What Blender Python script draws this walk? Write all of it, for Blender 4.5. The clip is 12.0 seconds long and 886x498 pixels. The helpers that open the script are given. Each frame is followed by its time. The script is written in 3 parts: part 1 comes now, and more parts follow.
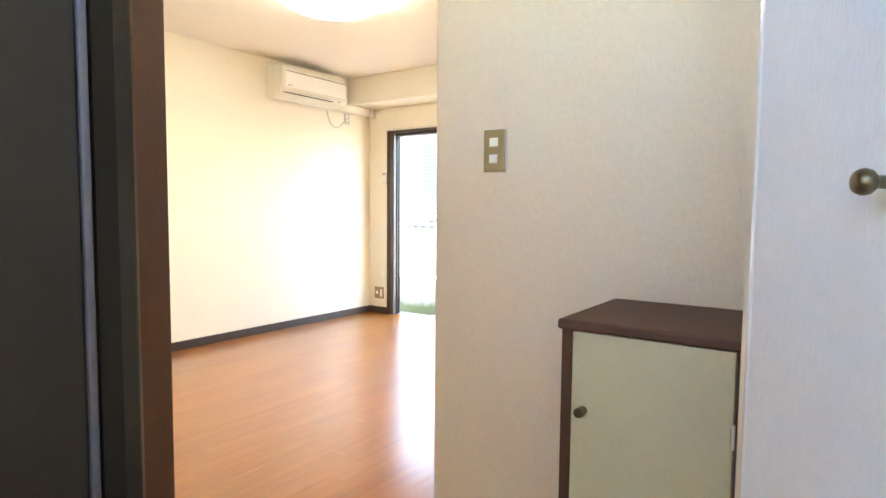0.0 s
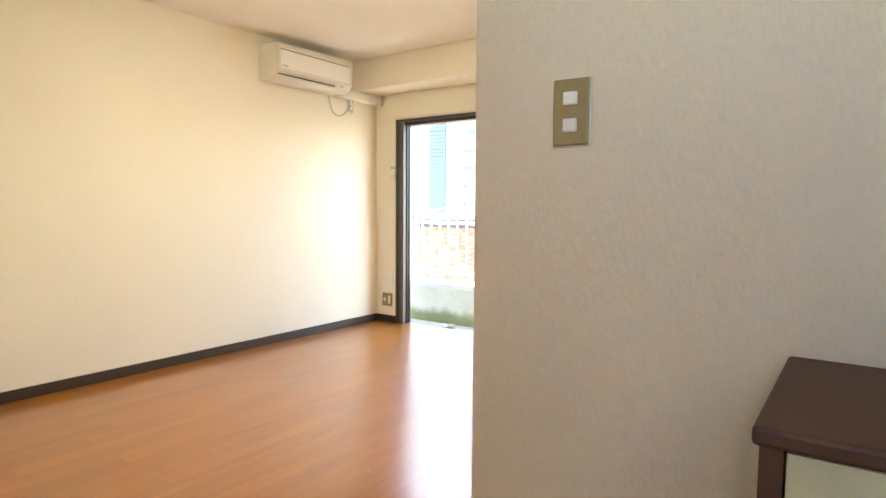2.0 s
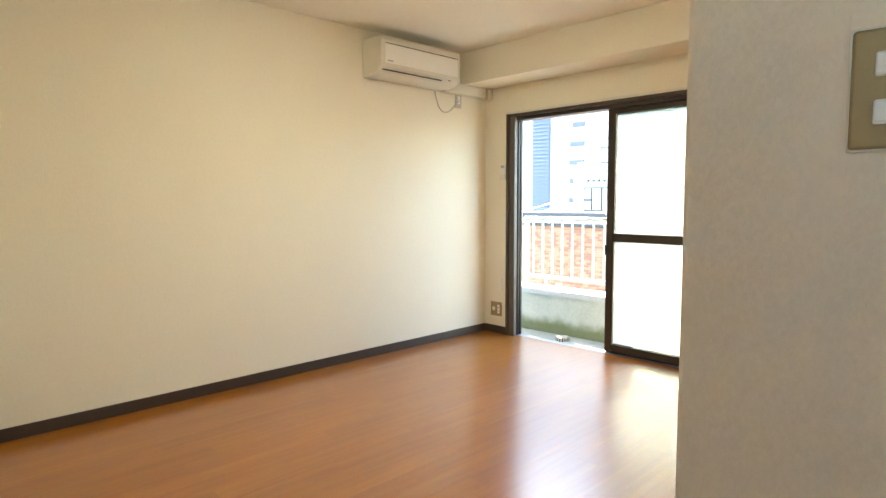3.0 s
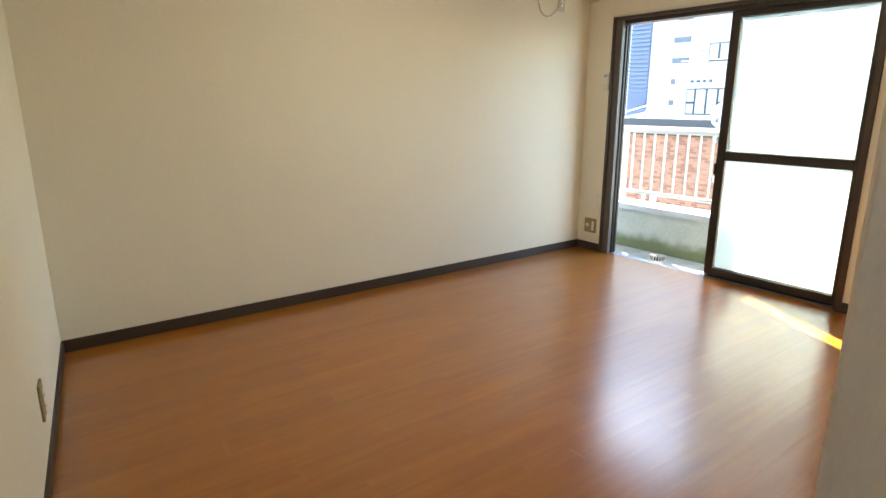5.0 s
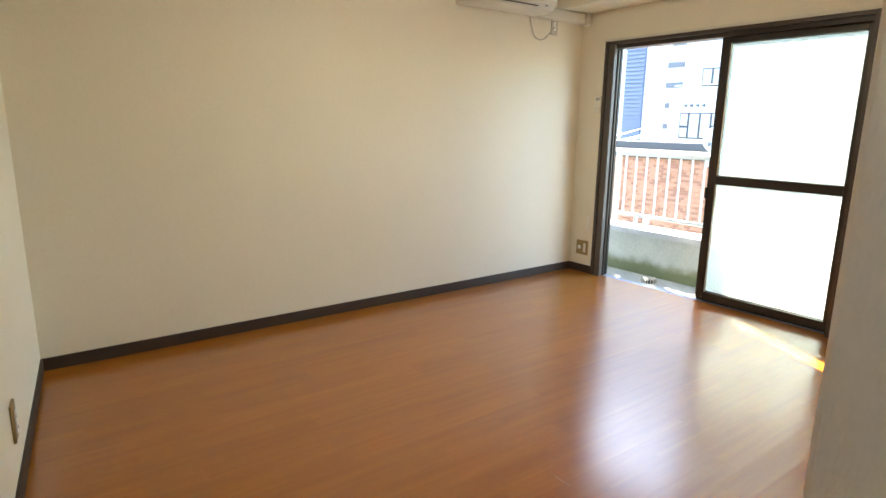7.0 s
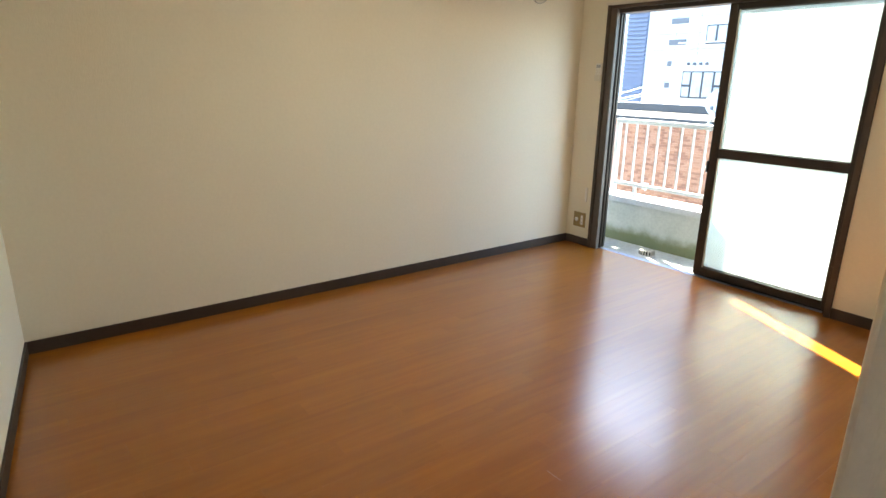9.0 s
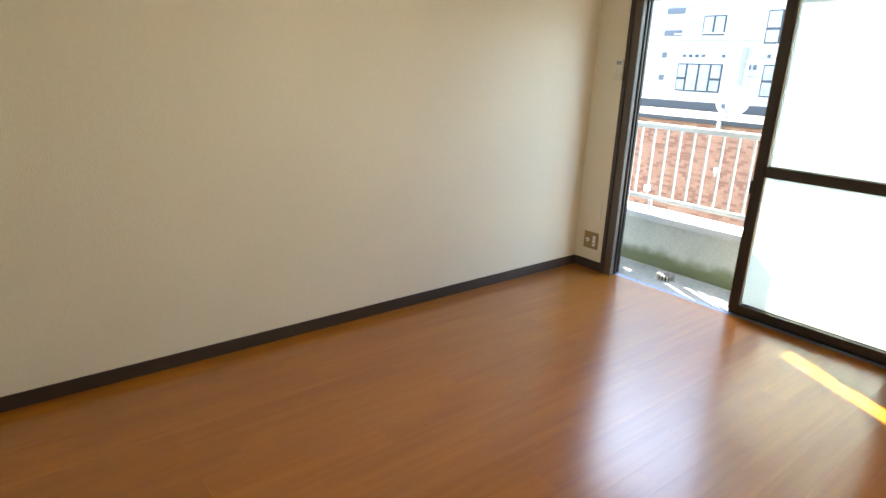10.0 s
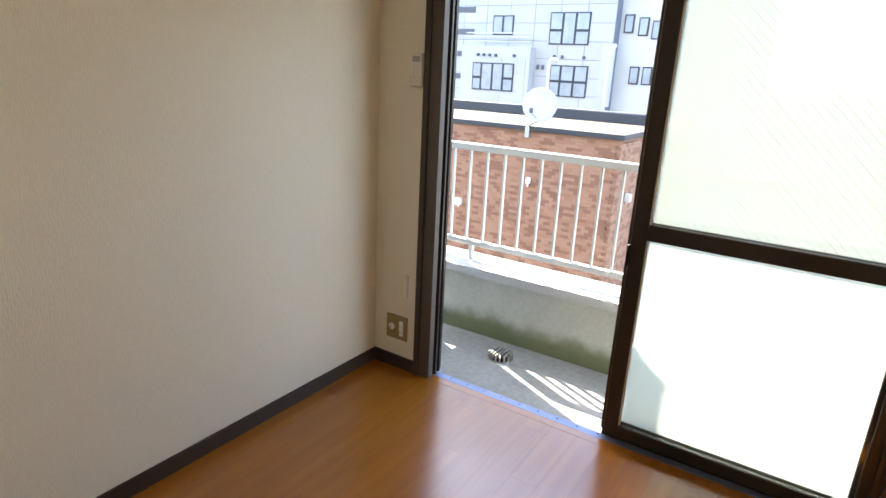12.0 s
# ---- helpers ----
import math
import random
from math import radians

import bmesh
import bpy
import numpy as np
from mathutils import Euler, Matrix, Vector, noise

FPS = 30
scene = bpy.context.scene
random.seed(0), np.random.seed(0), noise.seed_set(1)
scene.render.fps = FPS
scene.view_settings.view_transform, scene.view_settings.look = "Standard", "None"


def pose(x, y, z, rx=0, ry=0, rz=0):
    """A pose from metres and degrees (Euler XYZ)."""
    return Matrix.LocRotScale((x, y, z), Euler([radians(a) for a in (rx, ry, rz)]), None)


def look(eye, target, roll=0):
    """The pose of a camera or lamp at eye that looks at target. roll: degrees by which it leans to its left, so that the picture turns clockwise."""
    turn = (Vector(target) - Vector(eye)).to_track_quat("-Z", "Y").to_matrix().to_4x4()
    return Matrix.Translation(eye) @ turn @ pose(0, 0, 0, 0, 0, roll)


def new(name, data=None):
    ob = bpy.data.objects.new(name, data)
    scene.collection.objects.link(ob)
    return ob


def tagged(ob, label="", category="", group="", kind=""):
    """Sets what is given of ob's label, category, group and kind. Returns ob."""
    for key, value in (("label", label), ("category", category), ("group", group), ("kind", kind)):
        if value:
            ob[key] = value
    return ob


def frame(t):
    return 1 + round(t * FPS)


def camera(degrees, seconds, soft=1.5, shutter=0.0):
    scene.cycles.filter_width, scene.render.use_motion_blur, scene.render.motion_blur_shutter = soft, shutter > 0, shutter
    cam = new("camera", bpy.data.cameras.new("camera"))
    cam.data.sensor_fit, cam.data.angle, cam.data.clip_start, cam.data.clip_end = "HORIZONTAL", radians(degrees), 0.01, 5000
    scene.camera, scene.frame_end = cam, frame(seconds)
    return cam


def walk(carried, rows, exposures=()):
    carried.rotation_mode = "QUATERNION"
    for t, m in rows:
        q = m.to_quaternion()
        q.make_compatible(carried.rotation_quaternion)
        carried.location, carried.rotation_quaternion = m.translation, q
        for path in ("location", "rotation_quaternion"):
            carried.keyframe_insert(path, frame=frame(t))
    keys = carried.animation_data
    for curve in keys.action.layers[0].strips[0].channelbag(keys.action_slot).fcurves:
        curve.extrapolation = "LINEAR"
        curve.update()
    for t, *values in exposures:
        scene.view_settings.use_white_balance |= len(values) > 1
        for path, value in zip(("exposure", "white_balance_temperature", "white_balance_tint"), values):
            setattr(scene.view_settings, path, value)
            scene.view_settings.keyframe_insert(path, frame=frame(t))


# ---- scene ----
cam = camera(74.4, 12.0)
PATH = [
    (0, (3.921, -0.626, 1.028), (2.776, 1.008, 0.891), 0.5),
    (0.5, (3.84, -0.52, 1.028), (2.704, 1.12, 0.889), 0.4),
    (1, (3.752, -0.417, 1.008), (2.616, 1.224, 0.869), 0.4),
    (1.5, (3.625, -0.335, 1.009), (2.498, 1.311, 0.868), 0.5),
    (2, (3.538, -0.194, 1.024), (2.372, 1.425, 0.88), 0.4),
    (2.5, (3.341, -0.002, 1.04), (2.113, 1.569, 0.89), 0.2),
    (3, (3.234, 0.057, 1.08), (1.806, 1.449, 0.919), -0.2),
    (3.2, (3.216, 0.058, 1.055), (1.716, 1.372, 0.902), -0.4),
    (4.8, (3.18, 0.016, 1.162), (1.584, 1.169, 0.811), -0.2),
    (5, (3.172, 0.007, 1.169), (1.604, 1.148, 0.68), -0.0),
    (5.5, (3.176, 0.018, 1.174), (1.658, 1.123, 0.485), -0.0),
    (6, (3.186, 0.039, 1.199), (1.686, 1.128, 0.45), 0.1),
    (6.5, (3.173, 0.031, 1.187), (1.635, 1.16, 0.587), 0.4),
    (6.7, (3.173, 0.035, 1.179), (1.606, 1.189, 0.72), 0.4),
    (8.3, (3.15, 0.089, 1.162), (1.576, 1.261, 0.778), 1.3),
    (8.5, (3.169, 0.063, 1.197), (1.61, 1.225, 0.727), 0.9),
    (9, (3.099, 0.128, 1.257), (1.562, 1.278, 0.695), 1.0),
    (9.5, (2.792, 0.321, 1.219), (1.27, 1.481, 0.635), 1.4),
    (10, (2.52, 0.527, 1.309), (1.022, 1.707, 0.708), 2.0),
    (10.5, (2.266, 0.778, 1.334), (0.8, 1.997, 0.729), 2.3),
    (11, (2.0, 1.114, 1.332), (0.627, 2.437, 0.727), 2.7),
    (11.5, (1.778, 1.451, 1.336), (0.547, 2.907, 0.734), 3.3),
    (12, (1.608, 1.767, 1.322), (0.567, 3.372, 0.736), 2.9),
]
EXPOSURES = [(0.0, 5.15, 6400, 6), (1.0, 4.96, 6600, 7), (2.5, 4.48, 6800, 4), (3.2, 4.16, 6700, 1), (5.0, 3.82, 6450, 2), (6.0, 3.97, 6500, 3),
             (9.0, 3.70, 6500, 3), (10.5, 3.62, 6500, 5), (12.0, 3.04, 6650, 10)]
walk(cam, [(t, look(eye, target, roll)) for t, eye, target, roll in PATH], EXPOSURES)


# ---- world, sun, exposure ----
SUN_WAY = Vector((1.0, -0.49, -1.02)).normalized()
world = bpy.data.worlds.new("sky")
scene.world = world
world.use_nodes = True
wt = world.node_tree
sky = wt.nodes.new("ShaderNodeTexSky")
sky.sky_type, sky.sun_disc = "NISHITA", False
sky.sun_elevation = math.asin(-SUN_WAY.z)
sky.sun_rotation = math.atan2(-SUN_WAY.x, -SUN_WAY.y)
wt.nodes["Background"].inputs["Strength"].default_value = 0.15
wt.links.new(sky.outputs["Color"], wt.nodes["Background"].inputs["Color"])
sun = new("sun", bpy.data.lights.new("sun", "SUN"))
sun.data.energy, sun.data.angle, sun.data.color = 5.0, radians(0.53), (1.0, 0.95, 0.87)
sun.matrix_world = look((0, 0, 8), Vector((0, 0, 8)) + SUN_WAY)


# ---- materials ----
def material(name, colour, rough=0.6, metal=0.0, vary=0.08, scale=8.0, grain=90.0, bump=0.1, coat=0.0, spread=0.0):
    """Paint-like surface: two scales of colour change, fine relief, and a change from piece to piece."""
    m = bpy.data.materials.new(name)
    m.use_nodes = True
    nt = m.node_tree
    b = nt.nodes["Principled BSDF"]
    tc = nt.nodes.new("ShaderNodeTexCoord")
    n1, n2 = nt.nodes.new("ShaderNodeTexNoise"), nt.nodes.new("ShaderNodeTexNoise")
    n1.inputs["Scale"].default_value, n2.inputs["Scale"].default_value = scale, grain
    n1.inputs["Detail"].default_value = 4
    for n in (n1, n2):
        nt.links.new(tc.outputs["Object"], n.inputs["Vector"])
    add = nt.nodes.new("ShaderNodeMath")
    add.operation = "ADD"
    nt.links.new(n1.outputs["Fac"], add.inputs[0])
    nt.links.new(n2.outputs["Fac"], add.inputs[1])
    mr = nt.nodes.new("ShaderNodeMapRange")
    mr.inputs["From Min"].default_value, mr.inputs["From Max"].default_value = 0.6, 1.4
    mr.inputs["To Min"].default_value, mr.inputs["To Max"].default_value = 1 - vary, 1 + vary
    nt.links.new(add.outputs[0], mr.inputs["Value"])
    hsv = nt.nodes.new("ShaderNodeHueSaturation")
    hsv.inputs["Color"].default_value = (*colour, 1)
    if spread:
        info = nt.nodes.new("ShaderNodeObjectInfo")
        pr = nt.nodes.new("ShaderNodeMapRange")
        pr.inputs["To Min"].default_value, pr.inputs["To Max"].default_value = 1 - spread, 1 + spread
        geo = nt.nodes.new("ShaderNodeNewGeometry")
        both, wrap = nt.nodes.new("ShaderNodeMath"), nt.nodes.new("ShaderNodeMath")
        both.operation, wrap.operation = "ADD", "FRACT"
        nt.links.new(info.outputs["Random"], both.inputs[0])
        nt.links.new(geo.outputs["Random Per Island"], both.inputs[1])
        nt.links.new(both.outputs[0], wrap.inputs[0])
        nt.links.new(wrap.outputs[0], pr.inputs["Value"])
        mul = nt.nodes.new("ShaderNodeMath")
        mul.operation = "MULTIPLY"
        nt.links.new(mr.outputs[0], mul.inputs[0])
        nt.links.new(pr.outputs[0], mul.inputs[1])
        nt.links.new(mul.outputs[0], hsv.inputs["Value"])
    else:
        nt.links.new(mr.outputs[0], hsv.inputs["Value"])
    nt.links.new(hsv.outputs["Color"], b.inputs["Base Color"])
    b.inputs["Roughness"].default_value, b.inputs["Metallic"].default_value = rough, metal
    b.inputs["Coat Weight"].default_value = coat
    if bump:
        bp = nt.nodes.new("ShaderNodeBump")
        bp.inputs["Strength"].default_value, bp.inputs["Distance"].default_value = bump, 0.002
        nt.links.new(n2.outputs["Fac"], bp.inputs["Height"])
        nt.links.new(bp.outputs["Normal"], b.inputs["Normal"])
    return m


def wallpaper(name, colour, relief=0.35, weave=0.0):
    """Vinyl wallpaper with a fine upright woven relief."""
    m = material(name, colour, rough=0.75, vary=0.03, scale=1.5, grain=60, bump=0)
    nt = m.node_tree
    b = nt.nodes["Principled BSDF"]
    tc = nt.nodes["Texture Coordinate"]
    mp = nt.nodes.new("ShaderNodeMapping")
    mp.inputs["Scale"].default_value = (1, 1, 0.3)
    n = nt.nodes.new("ShaderNodeTexNoise")
    n.inputs["Scale"].default_value, n.inputs["Detail"].default_value = 210, 2
    bp = nt.nodes.new("ShaderNodeBump")
    bp.inputs["Strength"].default_value, bp.inputs["Distance"].default_value = relief, 0.003
    nt.links.new(tc.outputs["Object"], mp.inputs["Vector"])
    nt.links.new(mp.outputs["Vector"], n.inputs["Vector"])
    nt.links.new(n.outputs["Fac"], bp.inputs["Height"])
    nt.links.new(bp.outputs["Normal"], b.inputs["Normal"])
    if weave:
        n.inputs["Scale"].default_value = 190
        yarn = nt.nodes.new("ShaderNodeMapRange")
        yarn.inputs["From Min"].default_value, yarn.inputs["From Max"].default_value = 0.35, 0.65
        yarn.inputs["To Min"].default_value, yarn.inputs["To Max"].default_value = 1 - weave, 1 + weave
        tint = nt.nodes.new("ShaderNodeHueSaturation")
        nt.links.new(n.outputs["Fac"], yarn.inputs["Value"])
        nt.links.new(yarn.outputs[0], tint.inputs["Value"])
        nt.links.new(nt.nodes["Hue/Saturation/Value"].outputs["Color"], tint.inputs["Color"])
        nt.links.new(tint.outputs["Color"], b.inputs["Base Color"])
    return m


def plank_wood(name):
    """Honey-brown glossy floor board with grain along its length and streaks of its own."""
    m = bpy.data.materials.new(name)
    m.use_nodes = True
    nt = m.node_tree
    b = nt.nodes["Principled BSDF"]
    geo = nt.nodes.new("ShaderNodeNewGeometry")
    info = nt.nodes.new("ShaderNodeObjectInfo")
    off = nt.nodes.new("ShaderNodeVectorMath")
    off.operation = "ADD"
    mp = nt.nodes.new("ShaderNodeMapping")
    mp.inputs["Scale"].default_value = (30, 1.6, 1)
    sc = nt.nodes.new("ShaderNodeMath")
    sc.operation = "MULTIPLY"
    sc.inputs[1].default_value = 37.0
    nt.links.new(info.outputs["Random"], sc.inputs[0])
    nt.links.new(geo.outputs["Position"], off.inputs[0])
    nt.links.new(sc.outputs[0], off.inputs[1])
    nt.links.new(off.outputs[0], mp.inputs["Vector"])
    n = nt.nodes.new("ShaderNodeTexNoise")
    n.inputs["Scale"].default_value, n.inputs["Detail"].default_value, n.inputs["Roughness"].default_value = 1.0, 6, 0.6
    nt.links.new(mp.outputs["Vector"], n.inputs["Vector"])
    r = nt.nodes.new("ShaderNodeValToRGB")
    r.color_ramp.elements[0].position, r.color_ramp.elements[1].position = 0.32, 0.72
    r.color_ramp.elements[0].color = (0.30, 0.092, 0.004, 1)
    r.color_ramp.elements[1].color = (0.385, 0.129, 0.006, 1)
    nt.links.new(n.outputs["Fac"], r.inputs["Fac"])
    pr = nt.nodes.new("ShaderNodeMapRange")
    pr.inputs["To Min"].default_value, pr.inputs["To Max"].default_value = 0.94, 1.06
    nt.links.new(info.outputs["Random"], pr.inputs["Value"])
    hsv = nt.nodes.new("ShaderNodeHueSaturation")
    nt.links.new(r.outputs["Color"], hsv.inputs["Color"])
    nt.links.new(pr.outputs[0], hsv.inputs["Value"])
    nt.links.new(hsv.outputs["Color"], b.inputs["Base Color"])
    rr = nt.nodes.new("ShaderNodeMapRange")
    rr.inputs["To Min"].default_value, rr.inputs["To Max"].default_value = 0.30, 0.38
    nt.links.new(n.outputs["Fac"], rr.inputs["Value"])
    nt.links.new(rr.outputs[0], b.inputs["Roughness"])
    b.inputs["Coat Weight"].default_value, b.inputs["Coat Roughness"].default_value = 1.0, 0.23
    b.inputs["Coat IOR"].default_value = 1.7
    b.inputs["Specular IOR Level"].default_value = 0.12
    bp = nt.nodes.new("ShaderNodeBump")
    bp.inputs["Strength"].default_value, bp.inputs["Distance"].default_value = 0.12, 0.001
    nt.links.new(n.outputs["Fac"], bp.inputs["Height"])
    nt.links.new(bp.outputs["Normal"], b.inputs["Normal"])
    return m


def frosted_glass(name, clear, tint):
    """Figured white glass: scatters the daylight, lets a little of the view through."""
    m = bpy.data.materials.new(name)
    m.use_nodes = True
    nt = m.node_tree
    out = nt.nodes["Material Output"]
    nt.nodes.remove(nt.nodes["Principled BSDF"])
    tr = nt.nodes.new("ShaderNodeBsdfTranslucent")
    tr.inputs["Color"].default_value = (*tint, 1)
    rf = nt.nodes.new("ShaderNodeBsdfRefraction")
    rf.inputs["Roughness"].default_value, rf.inputs["IOR"].default_value = 0.22, 1.03
    gl = nt.nodes.new("ShaderNodeBsdfGlossy")
    gl.inputs["Roughness"].default_value = 0.15
    m1, m2 = nt.nodes.new("ShaderNodeMixShader"), nt.nodes.new("ShaderNodeMixShader")
    m1.inputs["Fac"].default_value = clear
    fr = nt.nodes.new("ShaderNodeFresnel")
    fr.inputs["IOR"].default_value = 1.45
    n = nt.nodes.new("ShaderNodeTexVoronoi")
    tc = nt.nodes.new("ShaderNodeTexCoord")
    n.inputs["Scale"].default_value = 160
    nt.links.new(tc.outputs["Object"], n.inputs["Vector"])
    bp = nt.nodes.new("ShaderNodeBump")
    bp.inputs["Strength"].default_value, bp.inputs["Distance"].default_value = 0.3, 0.002
    nt.links.new(n.outputs["Distance"], bp.inputs["Height"])
    for s in (gl, rf):
        nt.links.new(bp.outputs["Normal"], s.inputs["Normal"])
    nt.links.new(tr.outputs[0], m1.inputs[1])
    nt.links.new(rf.outputs[0], m1.inputs[2])
    nt.links.new(fr.outputs[0], m2.inputs["Fac"])
    nt.links.new(m1.outputs[0], m2.inputs[1])
    nt.links.new(gl.outputs[0], m2.inputs[2])
    nt.links.new(m2.outputs[0], out.inputs["Surface"])
    return m


def clear_glass(name):
    """Plain window glass, a little dusty."""
    m = bpy.data.materials.new(name)
    m.use_nodes = True
    nt = m.node_tree
    out = nt.nodes["Material Output"]
    nt.nodes.remove(nt.nodes["Principled BSDF"])
    tp = nt.nodes.new("ShaderNodeBsdfTransparent")
    tp.inputs["Color"].default_value = (0.94, 0.97, 0.95, 1)
    gl = nt.nodes.new("ShaderNodeBsdfGlossy")
    gl.inputs["Roughness"].default_value = 0.03
    fr = nt.nodes.new("ShaderNodeFresnel")
    fr.inputs["IOR"].default_value = 1.45
    mx = nt.nodes.new("ShaderNodeMixShader")
    nt.links.new(fr.outputs[0], mx.inputs["Fac"])
    nt.links.new(tp.outputs[0], mx.inputs[1])
    nt.links.new(gl.outputs[0], mx.inputs[2])
    nt.links.new(mx.outputs[0], out.inputs["Surface"])
    return m


def lamp_glow(name, colour, power):
    m = bpy.data.materials.new(name)
    m.use_nodes = True
    b = m.node_tree.nodes["Principled BSDF"]
    b.inputs["Base Color"].default_value = (0.9, 0.88, 0.84, 1)
    b.inputs["Emission Color"].default_value = (*colour, 1)
    b.inputs["Emission Strength"].default_value = power
    return m


def mossy_plaster(name, colour, low, high):
    """Painted concrete with green algae in an uneven band above the floor."""
    m = material(name, colour, rough=0.85, vary=0.12, scale=5, grain=50, bump=0.2)
    nt = m.node_tree
    b = nt.nodes["Principled BSDF"]
    geo = nt.nodes.new("ShaderNodeNewGeometry")
    sep = nt.nodes.new("ShaderNodeSeparateXYZ")
    nt.links.new(geo.outputs["Position"], sep.inputs[0])
    n = nt.nodes.new("ShaderNodeTexNoise")
    n.inputs["Scale"].default_value, n.inputs["Detail"].default_value = 7, 8
    nt.links.new(geo.outputs["Position"], n.inputs["Vector"])
    wob = nt.nodes.new("ShaderNodeMath")
    wob.operation, wob.inputs[1].default_value = "MULTIPLY_ADD", 0.16
    nt.links.new(n.outputs["Fac"], wob.inputs[0])
    nt.links.new(sep.outputs["Z"], wob.inputs[2])
    mr = nt.nodes.new("ShaderNodeMapRange")
    mr.interpolation_type = "SMOOTHSTEP"
    mr.inputs["From Min"].default_value, mr.inputs["From Max"].default_value = low, high
    mr.inputs["To Min"].default_value, mr.inputs["To Max"].default_value = 0.85, 0.0
    nt.links.new(wob.outputs[0], mr.inputs["Value"])
    mix = nt.nodes.new("ShaderNodeMix")
    mix.data_type = "RGBA"
    nt.links.new(mr.outputs[0], mix.inputs["Factor"])
    nt.links.new(nt.nodes["Hue/Saturation/Value"].outputs["Color"], mix.inputs["A"])
    mix.inputs["B"].default_value = (0.105, 0.12, 0.03, 1)
    nt.links.new(mix.outputs["Result"], b.inputs["Base Color"])
    return m


def brick_mix(name):
    """Orange brick tiles of three firings, dealt out tile by tile."""
    m = material(name, (0.5, 0.25, 0.15), rough=0.75, vary=0.14, scale=9, spread=0.06)
    nt = m.node_tree
    ramp = nt.nodes.new("ShaderNodeValToRGB")
    ramp.color_ramp.interpolation = "CONSTANT"
    e = ramp.color_ramp.elements
    e[0].color, e[1].color, e[1].position = (0.41, 0.205, 0.125, 1), (0.355, 0.165, 0.095, 1), 0.45
    dark = e.new(0.70)
    dark.color = (0.255, 0.113, 0.066, 1)
    wrap = next(n for n in nt.nodes if n.type == "MATH" and n.operation == "FRACT")
    nt.links.new(wrap.outputs[0], ramp.inputs["Fac"])
    nt.links.new(ramp.outputs["Color"], nt.nodes["Hue/Saturation/Value"].inputs["Color"])
    return m


WALLPAPER = wallpaper("wallpaper", (0.82, 0.772, 0.645))
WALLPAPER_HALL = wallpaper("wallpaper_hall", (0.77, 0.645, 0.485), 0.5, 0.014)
CEILING = material("ceiling_paper", (0.87, 0.84, 0.75), rough=0.9, vary=0.03, scale=3, grain=150, bump=0.15)
PLANK = plank_wood("floor_board")
BARE_WOOD = material("bare_wood", (0.42, 0.25, 0.125), rough=0.6, vary=0.2, scale=40)
SUBFLOOR = material("subfloor", (0.05, 0.02, 0.008), rough=0.7)
BASEBOARD = material("baseboard_vinyl", (0.045, 0.030, 0.022), rough=0.5, vary=0.1)
BRONZE = material("bronze_aluminium", (0.045, 0.036, 0.030), rough=0.38, metal=0.35, vary=0.1, bump=0.05)
BRONZE_BRIGHT = material("polished_bronze_edge", (0.30, 0.26, 0.21), rough=0.13, metal=0.8, vary=0.05, bump=0)
BRONZE_DARK = material("bronze_gasket", (0.012, 0.011, 0.010), rough=0.5)
TRIM_GREY = material("weathered_casing", (0.10, 0.082, 0.068), rough=0.5, vary=0.12, scale=12)
TRIM_WOOD = material("brown_casing", (0.062, 0.044, 0.034), rough=0.45, vary=0.15, scale=12)
# aluminium with the sky's blue reflection put into its base colour
SKY_TINT_ALUMINIUM = material("sky_tint_aluminium", (0.24, 0.28, 0.42), rough=0.4, metal=0.5, vary=0.12, scale=20)
GLASS_LOW = frosted_glass("figured_glass", 0.06, (0.80, 0.81, 0.765))
GLASS_UP = frosted_glass("wired_glass", 0.32, (0.49, 0.495, 0.45))
GLASS_CLEAR = clear_glass("clear_glass")
WIRE = material("glass_wire", (0.15, 0.16, 0.14), rough=0.5, metal=0.6)
PLASTIC = material("white_plastic", (0.85, 0.84, 0.80), rough=0.4, vary=0.02, bump=0.02)
CORD_GREY = material("cord_sheath", (0.52, 0.50, 0.44), rough=0.5, vary=0.04)
PLASTIC_AGED = material("aged_plastic", (0.74, 0.71, 0.62), rough=0.45, vary=0.04, bump=0.02)
DARK_SLOT = material("dark_slot", (0.03, 0.03, 0.03), rough=0.6)
GOLD_PLATE = material("champagne_plate", (0.34, 0.25, 0.11), rough=0.45, metal=0.25, vary=0.06, bump=0.04)
BRASS = material("aged_brass", (0.30, 0.23, 0.12), rough=0.3, metal=0.9, vary=0.15)
CABINET_BROWN = material("brown_laminate", (0.080, 0.032, 0.015), rough=0.55, vary=0.15, scale=10)
CABINET_CREAM = material("cream_laminate", (0.55, 0.505, 0.33), rough=0.5, vary=0.04)
STEEL_BROWN = material("brown_steel", (0.11, 0.052, 0.032), rough=0.4, vary=0.12, scale=6)
STEEL_BLACK = material("black_steel", (0.006, 0.006, 0.006), rough=0.85, vary=0.1)
STEEL_GREY = material("dark_grey_steel", (0.018, 0.016, 0.013), rough=0.5, vary=0.12, scale=4)
KNOB_NICKEL = material("tarnished_nickel", (0.17, 0.15, 0.095), rough=0.28, metal=0.9, vary=0.2, scale=60)
# bluish highlight along the door edge, put into the strip's colour
DOOR_EDGE_GLINT = material("edge_glint_steel", (0.14, 0.15, 0.20), rough=0.35, metal=0.6)
DOOR_WHITE = wallpaper("door_paper", (0.74, 0.76, 0.80))
EDGE_WHITE = material("gloss_white_edge", (0.82, 0.83, 0.85), rough=0.15, vary=0.03, coat=0.6)
ENTRY_TILE = material("entry_tile", (0.20, 0.18, 0.16), rough=0.6, vary=0.2)
# beige of the unseen added walls, chosen to bounce warm light into the entry
WARM_BOUNCE = material("warm_bounce_beige", (0.60, 0.48, 0.33), rough=0.8, vary=0.1)
